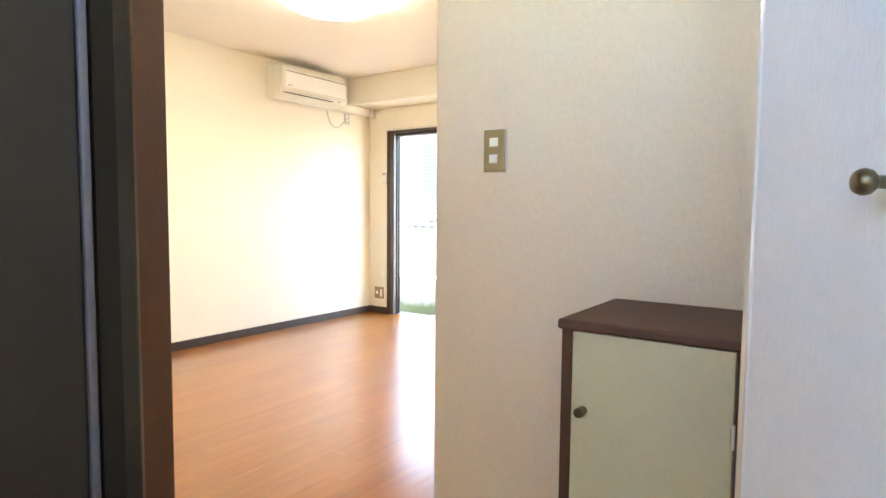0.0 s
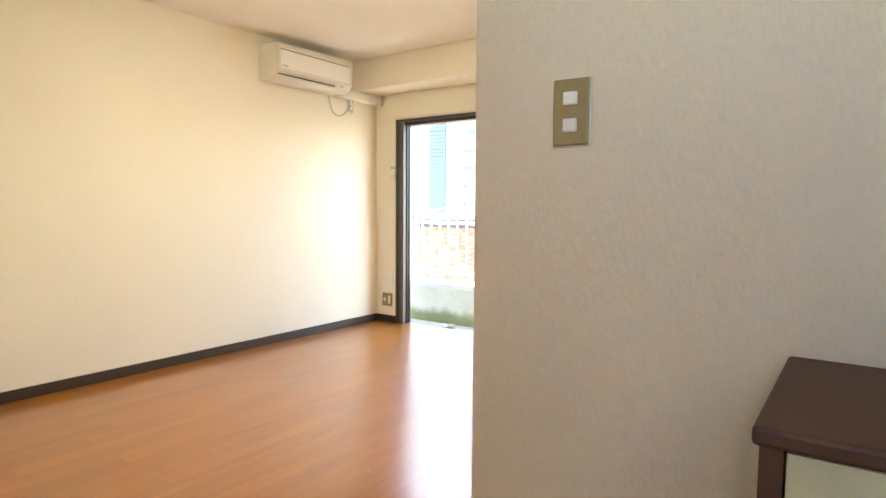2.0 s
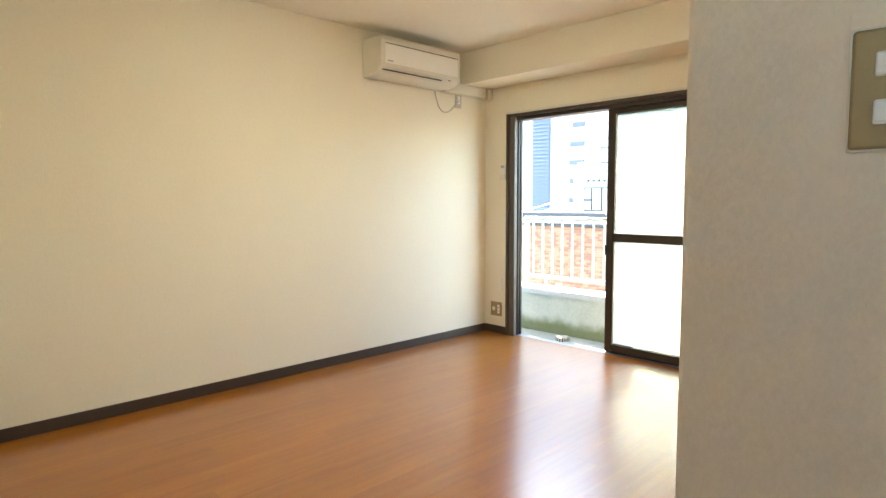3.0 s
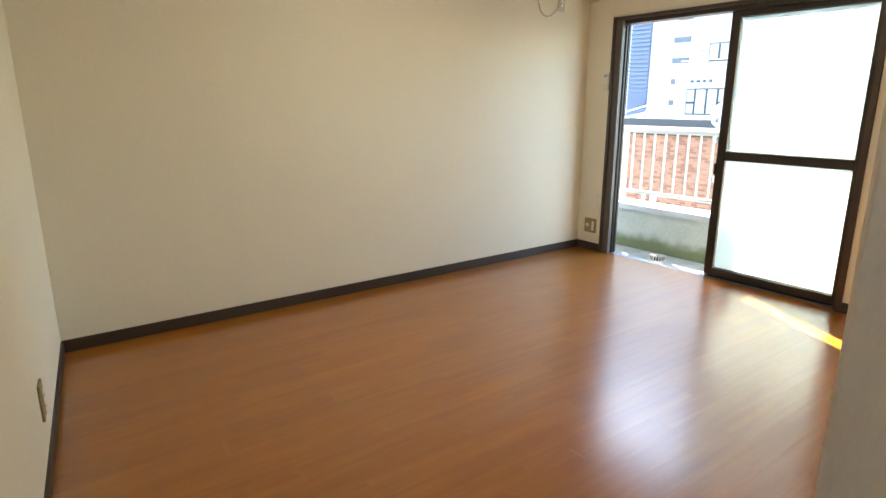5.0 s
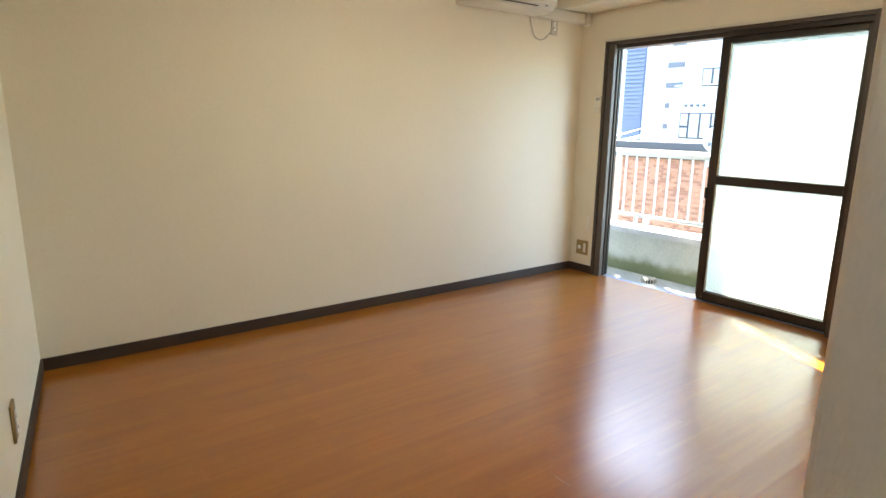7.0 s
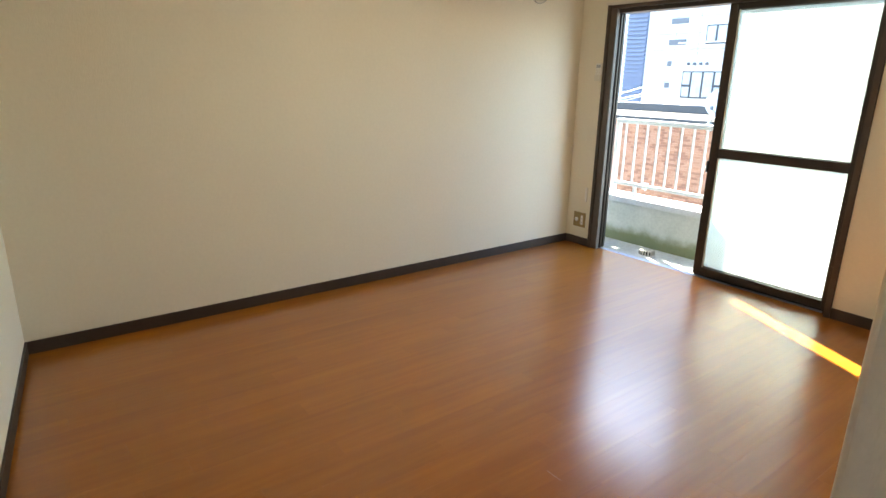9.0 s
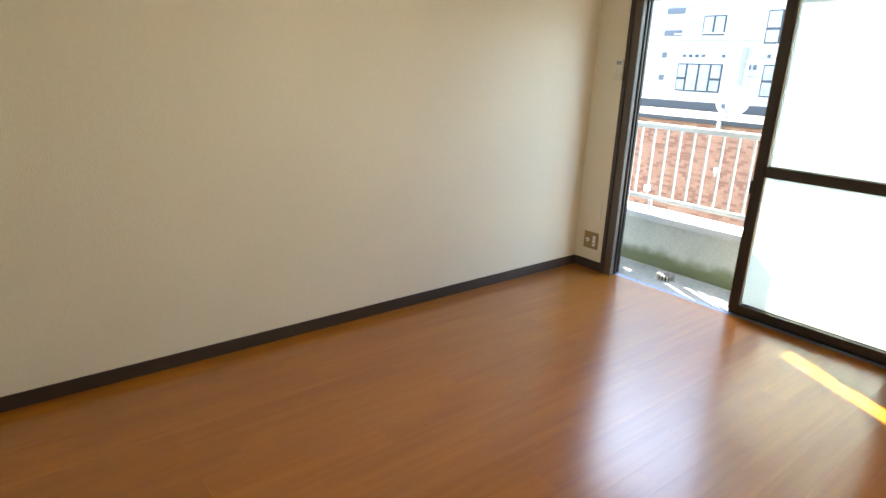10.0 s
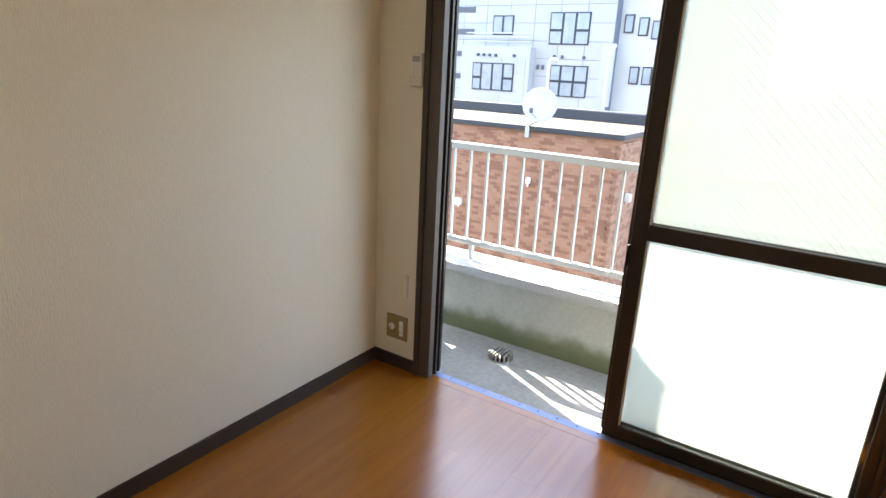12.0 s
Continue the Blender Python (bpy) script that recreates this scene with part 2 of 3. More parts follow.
PARAPET = mossy_plaster("parapet_plaster", (0.46, 0.46, 0.41), 0.0, 0.12)
PARAPET_TOP = material("parapet_coping", (0.49, 0.485, 0.475), rough=0.85, vary=0.14, scale=6)
CONCRETE = material("balcony_concrete", (0.30, 0.285, 0.25), rough=0.85, vary=0.22, scale=5, grain=35, bump=0.2)
RAIL_PAINT = material("white_rail_paint", (0.50, 0.49, 0.45), rough=0.45, vary=0.05)
OUTER_WALL = material("outer_wall_paint", (0.62, 0.61, 0.58), rough=0.85, vary=0.08)
DRAIN_METAL = material("cast_drain", (0.42, 0.39, 0.34), rough=0.5, metal=0.6, vary=0.3, scale=40)
BRICK = brick_mix("brick_tile")
MORTAR = material("mortar", (0.34, 0.19, 0.125), rough=0.9, vary=0.1)
SLATE = material("dark_coping", (0.035, 0.037, 0.046), rough=0.5, vary=0.1, scale=2)
ROOF_BEIGE = material("roof_sheet", (0.066, 0.051, 0.032), rough=0.9, vary=0.15, scale=2)
FACADE = material("facade_tile", (0.42, 0.42, 0.425), rough=0.6, vary=0.08, scale=0.8, spread=0.05)
FACADE_JOINT = material("facade_joint", (0.16, 0.18, 0.225), rough=0.8)
FACADE_WHITE = material("facade_white", (0.53, 0.525, 0.515), rough=0.7, vary=0.06, scale=0.6)
WIN_FRAME = material("window_frame_navy", (0.012, 0.018, 0.034), rough=0.4)
WIN_PANE = material("curtained_pane", (0.27, 0.305, 0.345), rough=0.12, vary=0.25, scale=3, bump=0)
VENT_GREY = material("vent_grey", (0.085, 0.095, 0.12), rough=0.5)
LOUVRE_BLUE = material("blue_grey_louvre", (0.11, 0.14, 0.235), rough=0.5, vary=0.1)
CABLE = material("cable_pale", (0.55, 0.57, 0.62), rough=0.5)
DISH_WHITE = material("dish_white", (0.55, 0.55, 0.545), rough=0.4, vary=0.04)
METAL_GREY = material("galvanised", (0.42, 0.44, 0.46), rough=0.4, metal=0.7)
GROUND = material("ground_asphalt", (0.06, 0.06, 0.06), rough=0.9, vary=0.2)
GLOW = lamp_glow("lamp_diffuser", (1.0, 0.90, 0.74), 1.05)


# ---- mesh helpers ----
def box_into(bm, x0, y0, z0, x1, y1, z1, bevel=0.0, m=None):
    mat = Matrix.Translation(((x0 + x1) / 2, (y0 + y1) / 2, (z0 + z1) / 2)) @ Matrix.Diagonal((x1 - x0, y1 - y0, z1 - z0, 1))
    made = bmesh.ops.create_cube(bm, size=1, matrix=(m @ mat) if m else mat)
    if bevel:
        edges = list({e for v in made["verts"] for e in v.link_edges})
        bmesh.ops.bevel(bm, geom=edges, offset=bevel, segments=2, profile=0.5, affect="EDGES")
    return bm


def box(x0, y0, z0, x1, y1, z1, bevel=0.0, m=None):
    return box_into(bmesh.new(), x0, y0, z0, x1, y1, z1, bevel, m)


def rod_into(bm, a, b, r, seg=12, r2=None):
    a, b = Vector(a), Vector(b)
    turn = (b - a).to_track_quat("Z", "Y").to_matrix().to_4x4()
    bmesh.ops.create_cone(bm, cap_ends=True, segments=seg, radius1=r, radius2=r if r2 is None else r2, depth=(b - a).length,
                          matrix=Matrix.Translation((a + b) / 2) @ turn)
    return bm


def rod(a, b, r, seg=12, r2=None):
    return rod_into(bmesh.new(), a, b, r, seg, r2)


def turned(profile, m=None, seg=32):
    """A body of revolution about z from (radius, height) pairs."""
    bm = bmesh.new()
    vs = [bm.verts.new((r, 0, z)) for r, z in profile]
    es = [bm.edges.new((vs[i], vs[i + 1])) for i in range(len(vs) - 1)]
    bmesh.ops.spin(bm, geom=vs + es, cent=(0, 0, 0), axis=(0, 0, 1), angle=2 * math.pi, steps=seg)
    bmesh.ops.remove_doubles(bm, verts=bm.verts, dist=1e-5)
    bmesh.ops.recalc_face_normals(bm, faces=bm.faces)
    if m:
        bmesh.ops.transform(bm, matrix=m, verts=bm.verts)
    return bm


def prism(points, z0, z1):
    """An upright body over a floor outline."""
    bm = bmesh.new()
    lo = [bm.verts.new((x, y, z0)) for x, y in points]
    hi = [bm.verts.new((x, y, z1)) for x, y in points]
    n = len(points)
    bm.faces.new(lo)
    bm.faces.new(hi)
    for i in range(n):
        bm.faces.new((lo[i], lo[(i + 1) % n], hi[(i + 1) % n], hi[i]))
    bmesh.ops.recalc_face_normals(bm, faces=bm.faces)
    return bm


def mesh_of(name, bm, mat, smooth=False):
    me = bpy.data.meshes.new(name)
    if smooth:
        for f in bm.faces:
            f.smooth = True
    bm.to_mesh(me)
    bm.free()
    me.materials.append(mat)
    return me


def part(name, bm, mat, parent, label="", smooth=False):
    ob = new(name, mesh_of(name, bm, mat, smooth))
    ob.parent = parent
    return tagged(ob, label) if label else ob


def thing(name, at, label, category, group="", kind=""):
    ob = new(name)
    ob.empty_display_size = 0.05
    ob.matrix_world = at if isinstance(at, Matrix) else pose(*at)
    return tagged(ob, label, category, group, kind)


def structure(name, bm, mat, label, category):
    return tagged(new(name, mesh_of(name, bm, mat)), label, category, kind="structure")


def tube(name, points, r, mat, parent=None):
    cu = bpy.data.curves.new(name, "CURVE")
    cu.dimensions, cu.bevel_depth, cu.bevel_resolution = "3D", r, 2
    sp = cu.splines.new("BEZIER")
    sp.bezier_points.add(len(points) - 1)
    for p, c in zip(sp.bezier_points, points):
        p.co, p.handle_left_type, p.handle_right_type = c, "AUTO", "AUTO"
    cu.materials.append(mat)
    ob = new(name, cu)
    ob.parent = parent
    return ob


# ---- plan ----
LY = 3.70            # face of the balcony wall
RX = 2.937           # east wall of the room
CEIL = 2.23
BY0, BK = 0.058, -0.095   # south wall: y = BY0 + BK x
DX0, DX1, DZ = 0.25, 1.96, 1.755   # balcony door opening
BEAM_Y, BEAM_Z = 3.40, 1.985


def south(x):
    return BY0 + BK * x


# ---- structure ----
structure("wall_west", box(-0.14, -0.1, -0.05, 0, LY + 0.12, CEIL), WALLPAPER, "off-white wallpapered long wall of the empty room", "wall")
structure("wall_south", prism([(0, south(0)), (3.02, south(3.02)), (3.02, south(3.02) - 0.12), (0, south(0) - 0.12)], -0.05, CEIL), WALLPAPER,
          "off-white wallpapered end wall with a low socket", "wall")
bm = box(0, LY, -0.05, DX0, LY + 0.12, CEIL)
box_into(bm, DX1, LY, -0.05, RX + 0.1, LY + 0.12, CEIL)
box_into(bm, DX0, LY, DZ, DX1, LY + 0.12, CEIL)
structure("wall_north", bm, WALLPAPER, "off-white wall around the balcony door", "wall")
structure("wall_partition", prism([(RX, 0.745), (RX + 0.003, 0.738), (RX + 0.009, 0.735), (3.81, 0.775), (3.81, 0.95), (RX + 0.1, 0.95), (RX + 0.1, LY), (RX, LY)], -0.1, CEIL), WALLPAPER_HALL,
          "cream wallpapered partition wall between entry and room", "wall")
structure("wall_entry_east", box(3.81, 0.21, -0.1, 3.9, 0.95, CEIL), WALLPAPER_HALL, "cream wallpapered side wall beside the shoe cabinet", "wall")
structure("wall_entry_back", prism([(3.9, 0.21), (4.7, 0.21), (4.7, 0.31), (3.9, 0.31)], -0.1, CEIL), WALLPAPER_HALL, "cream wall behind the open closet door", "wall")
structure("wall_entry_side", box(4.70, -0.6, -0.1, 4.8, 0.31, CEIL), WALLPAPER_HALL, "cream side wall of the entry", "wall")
structure("ceiling", prism([(-0.1, -0.4), (4.8, -0.4), (4.8, LY + 0.1), (-0.1, LY + 0.1)], CEIL, CEIL + 0.15), CEILING, "off-white papered ceiling", "ceiling")
structure("ceiling_beam", box(0, BEAM_Y, BEAM_Z, RX, LY, CEIL, 0.006), WALLPAPER, "wallpapered boxed beam over the balcony door", "beam")
structure("entry_floor", box(3.0, -2.0, -0.2, 4.8, 0.95, -0.06), ENTRY_TILE, "dull grey tiled entry floor a step lower", "floor")
# unseen walls and slab added to cut and warm the skylight in the entry
structure("unseen_sky_block_wall", box(1.2, -2.1, -0.2, 5.0, -2.0, 1.74), WARM_BOUNCE, "unseen beige wall, added to cut the skylight reaching the entry", "wall")
structure("unseen_end_block_wall", box(4.8, -2.0, -0.2, 4.9, 0.31, 2.42), WARM_BOUNCE, "unseen beige end wall, added to limit light in the entry", "wall")
structure("unseen_front_block_wall", box(1.2, -0.42, -0.2, 3.0, -0.36, 2.42), WARM_BOUNCE, "unseen beige wall beside the entrance, added to limit light", "wall")
structure("unseen_sky_block_slab", box(0.0, -2.6, 2.42, 4.9, -0.4, 2.55), OUTER_WALL, "unseen slab, added to keep skylight out of the entry", "slab")
# baseboards
structure("baseboard_west", box(0, south(0), 0, 0.009, LY, 0.062, 0.002), BASEBOARD, "dark brown vinyl baseboard", "baseboard")
structure("baseboard_north", box(0.009, LY - 0.009, 0, DX0 - 0.002, LY, 0.062, 0.002), BASEBOARD, "dark brown vinyl baseboard beside the balcony door", "baseboard")
structure("baseboard_north_east", box(DX1 + 0.002, LY - 0.009, 0, RX, LY, 0.062, 0.002), BASEBOARD, "dark brown vinyl baseboard", "baseboard")
structure("baseboard_east", box(RX - 0.009, 0.745, 0, RX, LY - 0.009, 0.062, 0.002), BASEBOARD, "dark brown vinyl baseboard", "baseboard")
structure("baseboard_south", prism([(0.009, south(0.009) + 0.009), (3.02, south(3.02) + 0.009), (3.02, south(3.02)), (0.009, south(0.009))], 0, 0.062), BASEBOARD,
          "dark brown vinyl baseboard", "baseboard")

# ---- air conditioner ----
ac = thing("air_conditioner", pose(0, 2.465, 1.914) @ Matrix.Diagonal((0.97, 0.954, 0.92, 1)), "white wall-mounted air conditioner under the ceiling", "air conditioner")
prof = [(0.002, 0.0), (0.12, 0.0), (0.175, 0.018), (0.205, 0.055), (0.212, 0.10), (0.212, 0.235), (0.20, 0.256), (0.18, 0.262), (0.002, 0.262)]


def ac_slice(y0, y1, grow=0.0):
    bm = bmesh.new()
    rings = []
    for y in (y0, y1):
        rings.append([bm.verts.new((x + (grow if x > 0.05 else 0), y, z)) for x, z in prof])
    n = len(prof)
    bm.faces.new(rings[0])
    bm.faces.new(rings[1])
    for i in range(n):
        bm.faces.new((rings[0][i], rings[0][(i + 1) % n], rings[1][(i + 1) % n], rings[1][i]))
    bmesh.ops.recalc_face_normals(bm, faces=bm.faces)
    return bm


part("body", ac_slice(0.012, 0.748), PLASTIC_AGED, ac)
part("end_cap", ac_slice(0.0, 0.012, -0.006), PLASTIC_AGED, ac)
part("end_cap", ac_slice(0.748, 0.76, -0.006), PLASTIC_AGED, ac)
part("front_panel", box(0.211, 0.03, 0.075, 0.217, 0.73, 0.205, 0.002), PLASTIC, ac)
part("flap_slot", box(0.175, 0.02, 0.022, 0.1945, 0.575, 0.026, 0, pose(0.012, 0, 0.006)), DARK_SLOT, ac, "thin dark gap above the air flap")
part("air_flap", box(0.13, 0.025, 0.004, 0.186, 0.72, 0.010, 0.001, pose(0.0, 0, 0.0, 0, -8, 0)), PLASTIC_AGED, ac)
part("top_slot", box(0.208, 0.03, 0.212, 0.2155, 0.73, 0.2155), DARK_SLOT, ac, "dark line under the top grille")
bm = bmesh.new()
for i in range(16):
    box_into(bm, 0.02, 0.03 + i * 0.044, 0.262, 0.18, 0.05 + i * 0.044, 0.2655)
part("top_grille", bm, PLASTIC_AGED, ac)
part("indicator", box(0.2165, 0.64, 0.035, 0.2185, 0.665, 0.041, 0, pose(-0.012, 0, 0.0)), DARK_SLOT, ac)
part("badge", box(0.2165, 0.045, 0.088, 0.2180, 0.095, 0.097), METAL_GREY, ac)
duct = thing("pipe_cover", (0, 3.2, 1.905), "white plastic pipe cover along the wall", "pipe cover")
part("trunk", box(0.001, 0.0, 0.0, 0.068, 0.44, 0.078, 0.012), PLASTIC_AGED, duct)
part("wall_collar", box(0.001, 0.44, -0.012, 0.085, 0.499, 0.079, 0.01), PLASTIC_AGED, duct)
part("elbow", box(0.001, -0.03, 0.0, 0.075, 0.02, 0.078, 0.012), PLASTIC_AGED, duct)
acs = thing("air_conditioner_socket", (0, 3.375, 1.868), "small white wall socket below the pipe cover", "socket")
part("plate", box(0.0005, -0.033, -0.06, 0.010, 0.033, 0.06, 0.003), CORD_GREY, acs)
part("receptacle", box(0.010, -0.013, -0.03, 0.0135, 0.013, 0.03, 0.002), PLASTIC, acs)
for dz in (-0.012, 0.008):
    part("slot", box(0.0135, -0.006, dz, 0.014, 0.006, dz + 0.003), DARK_SLOT, acs)
cord = tagged(tube("power_cord", [(0.03, 3.10, 1.90), (0.012, 3.14, 1.84), (0.008, 3.18, 1.78), (0.008, 3.25, 1.765), (0.012, 3.33, 1.82), (0.02, 3.368, 1.862)], 0.0045, CORD_GREY), "thin white power cord looping to the socket", "cord")

# ---- ceiling light ----
cl = thing("ceiling_light", (1.51, 1.73, CEIL), "round white flush ceiling light, switched on", "ceiling light")
part("base", turned([(0.0, -0.02), (0.29, -0.02), (0.295, -0.01), (0.29, 0.0), (0.0, 0.0)]), PLASTIC, cl, smooth=True)
part("diffuser", turned([(0.0, -0.115), (0.12, -0.112), (0.22, -0.098), (0.28, -0.07), (0.30, -0.04), (0.298, -0.022), (0.0, -0.022)]), GLOW, cl, "glowing milky diffuser", True)


# ---- wall plates ----
def wall_socket(at, label):
    """Square champagne plate, its face towards -y, origin at its centre on the wall."""
    t = thing("wall_socket", at, label, "socket")
    part("plate", box(-0.058, -0.008, -0.058, 0.058, -0.0005, 0.058, 0.003), GOLD_PLATE, t)
    part("tv_jack", turned([(0.0, 0.014), (0.006, 0.014), (0.011, 0.004), (0.016, 0.004), (0.016, 0.0), (0.0, 0.0)], pose(-0.026, -0.008, 0.0, 90), 20), PLASTIC, t, "white aerial jack", True)
    part("jack_hole", rod((-0.026, -0.0223, 0), (-0.026, -0.0228, 0), 0.004), DARK_SLOT, t)
    part("receptacle", box(0.016, -0.012, -0.036, 0.038, -0.008, 0.036, 0.002), PLASTIC, t)
    for z in (-0.022, 0.006):
        for x in (0.021, 0.029):
            part("slot", box(x, -0.0126, z, x + 0.002, -0.0121, z + 0.009), DARK_SLOT, t)
    return t


wall_socket((0.13, LY, 0.20), "square champagne wall plate with aerial jack and socket")
s2 = thing("low_socket", pose(1.03, south(1.03), 0.235, 0, 0, 180 + math.degrees(math.atan(BK))), "upright champagne double socket plate low on the wall", "socket")
part("plate", box(-0.036, -0.009, -0.062, 0.036, -0.0005, 0.062, 0.003), GOLD_PLATE, s2)
part("receptacle", box(-0.012, -0.013, -0.04, 0.012, -0.009, 0.04, 0.002), PLASTIC, s2)
for z in (-0.026, 0.012):
    for x in (-0.006, 0.004):
        part("slot", box(x, -0.0136, z, x + 0.002, -0.0131, z + 0.010), DARK_SLOT, s2)
ps = math.degrees(math.atan(0.040 / 0.864))
sw = thing("light_switch", pose(3.130, 0.7435, 1.184, 0, 0, ps), "champagne double light switch plate on cream wallpaper", "light switch")
part("rim", box(-0.034, -0.005, -0.058, 0.034, -0.0005, 0.058, 0.002), PLASTIC_AGED, sw, "pale plate rim")
part("plate", box(-0.0315, -0.009, -0.0555, 0.0315, -0.004, 0.0555, 0.003), GOLD_PLATE, sw)
for z in (-0.022, 0.022):
    k = part("rocker", box(-0.0125, -0.0135, z - 0.0115, 0.0125, -0.0085, z + 0.0115, 0.002), PLASTIC, sw)
    part("marker", box(-0.011, -0.014, z - 0.0095, 0.011, -0.0134, z - 0.008), PLASTIC_AGED, k)
rc = thing("remote_control", (0.200, LY, 1.317), "slim white remote control in a wall holder", "remote control")
part("holder", box(-0.030, -0.022, -0.062, 0.030, -0.0005, -0.02, 0.003), PLASTIC_AGED, rc)
part("handset", box(-0.025, -0.020, -0.056, 0.025, -0.004, 0.062, 0.004), PLASTIC, rc)
part("display", box(-0.018, -0.0206, 0.030, 0.018, -0.0198, 0.052), METAL_GREY, rc, "grey display")
for r in range(4):
    for c in range(2):
        part("button", box(-0.016 + c * 0.019, -0.0212, -0.016 + r * 0.011, -0.003 + c * 0.019, -0.0195, -0.009 + r * 0.011, 0.0008), PLASTIC_AGED, rc)
cv = thing("cable_cover", (0.176, LY, 0.405), "short white cable cover strip on the wall", "cable cover")
part("strip", box(-0.009, -0.009, -0.055, 0.009, -0.0005, 0.055, 0.003), PLASTIC, cv)
hk = thing("wall_hook", (0.236, LY, 0.86), "small brass hook beside the door casing", "hook")
part("base", box(-0.006, -0.004, -0.02, 0.006, -0.0005, 0.02, 0.001), BRASS, hk)
part("peg", rod((0, -0.003, 0), (0, -0.02, 0.004), 0.003), BRASS, hk)

# ---- balcony door ----
bd = thing("balcony_door", ((DX0 + DX1) / 2, LY, 0), "bronze aluminium sliding balcony door, one half slid open", "balcony door")
ox = -(DX0 + DX1) / 2


def bd_part(name, x0, y0, z0, x1, y1, z1, mat, bevel=0.0, parent=None, label=""):
    return part(name, box(x0 + ox, y0, z0, x1 + ox, y1, z1, bevel), mat, parent or bd, label)


bd_part("casing", DX0 - 0.018, -0.014, 0, DX0 + 0.008, 0.02, DZ + 0.012, TRIM_WOOD, 0.002, label="brown wooden casing")
bd_part("casing", DX0 + 0.008, -0.004, 0, DX0 + 0.062, 0.03, DZ - 0.012, TRIM_GREY, 0.002)
bd_part("casing", DX1 - 0.03, -0.012, 0, DX1 + 0.002, 0.03, DZ + 0.012, TRIM_WOOD, 0.002, label="reddish brown casing edge")
bd_part("casing", DX0 + 0.008, -0.012, DZ - 0.012, DX1 - 0.03, 0.02, DZ + 0.010, TRIM_WOOD, 0.002)
bd_part("head_trim", DX0 - 0.04, -0.006, DZ + 0.0125, DX1 + 0.02, -0.0005, DZ + 0.03, PLASTIC_AGED, 0.002, label="thin cream trim over the door")
bd_part("jamb_back", DX0, 0.031, 0, DX0 + 0.046, 0.118, DZ - 0.012, BRONZE_DARK)
bd_part("jamb_fin", DX0 + 0.0465, 0.045, 0, DX0 + 0.066, 0.057, DZ - 0.012, BRONZE, 0.001)
bd_part("jamb_fin", DX0 + 0.0465, 0.082, 0, DX0 + 0.060, 0.092, DZ - 0.012, BRONZE, 0.001)
bd_part("jamb_right", DX1 - 0.05, 0.03, 0, DX1 - 0.01, 0.118, DZ - 0.012, BRONZE, 0.001)
bd_part("head_rail", DX0 + 0.06, 0.02, DZ - 0.04, DX1 - 0.03, 0.118, DZ - 0.012, BRONZE, 0.001)
bd_part("threshold", DX0 + 0.008, -0.001, -0.045, DX1 - 0.03, 0.0398, 0.0006, PLANK, 0.0003, label="wooden threshold strip")
bd_part("sill", DX0 + 0.046, 0.040, -0.045, DX1 - 0.05, 0.080, 0.001, SKY_TINT_ALUMINIUM, 0.002, label="worn aluminium sill track, blue sky reflection in its colour")
bd_part("sill_lip", DX0 + 0.046, 0.0805, -0.050, DX1 - 0.05, 0.132, -0.040, SKY_TINT_ALUMINIUM, 0.001)
bd_part("track", DX0 + 0.066, 0.109, -0.040, DX1 - 0.05, 0.113, -0.024, SKY_TINT_ALUMINIUM)
bd_part("track", 1.075, 0.099, -0.024, DX1 - 0.05, 0.123, 0.013, BRONZE_DARK)
for i in range(9):
    bd_part("sill_screw", DX0 + 0.14 + i * 0.085, 0.060, 0.001, DX0 + 0.146 + i * 0.085, 0.066, 0.0025, BRONZE_DARK)


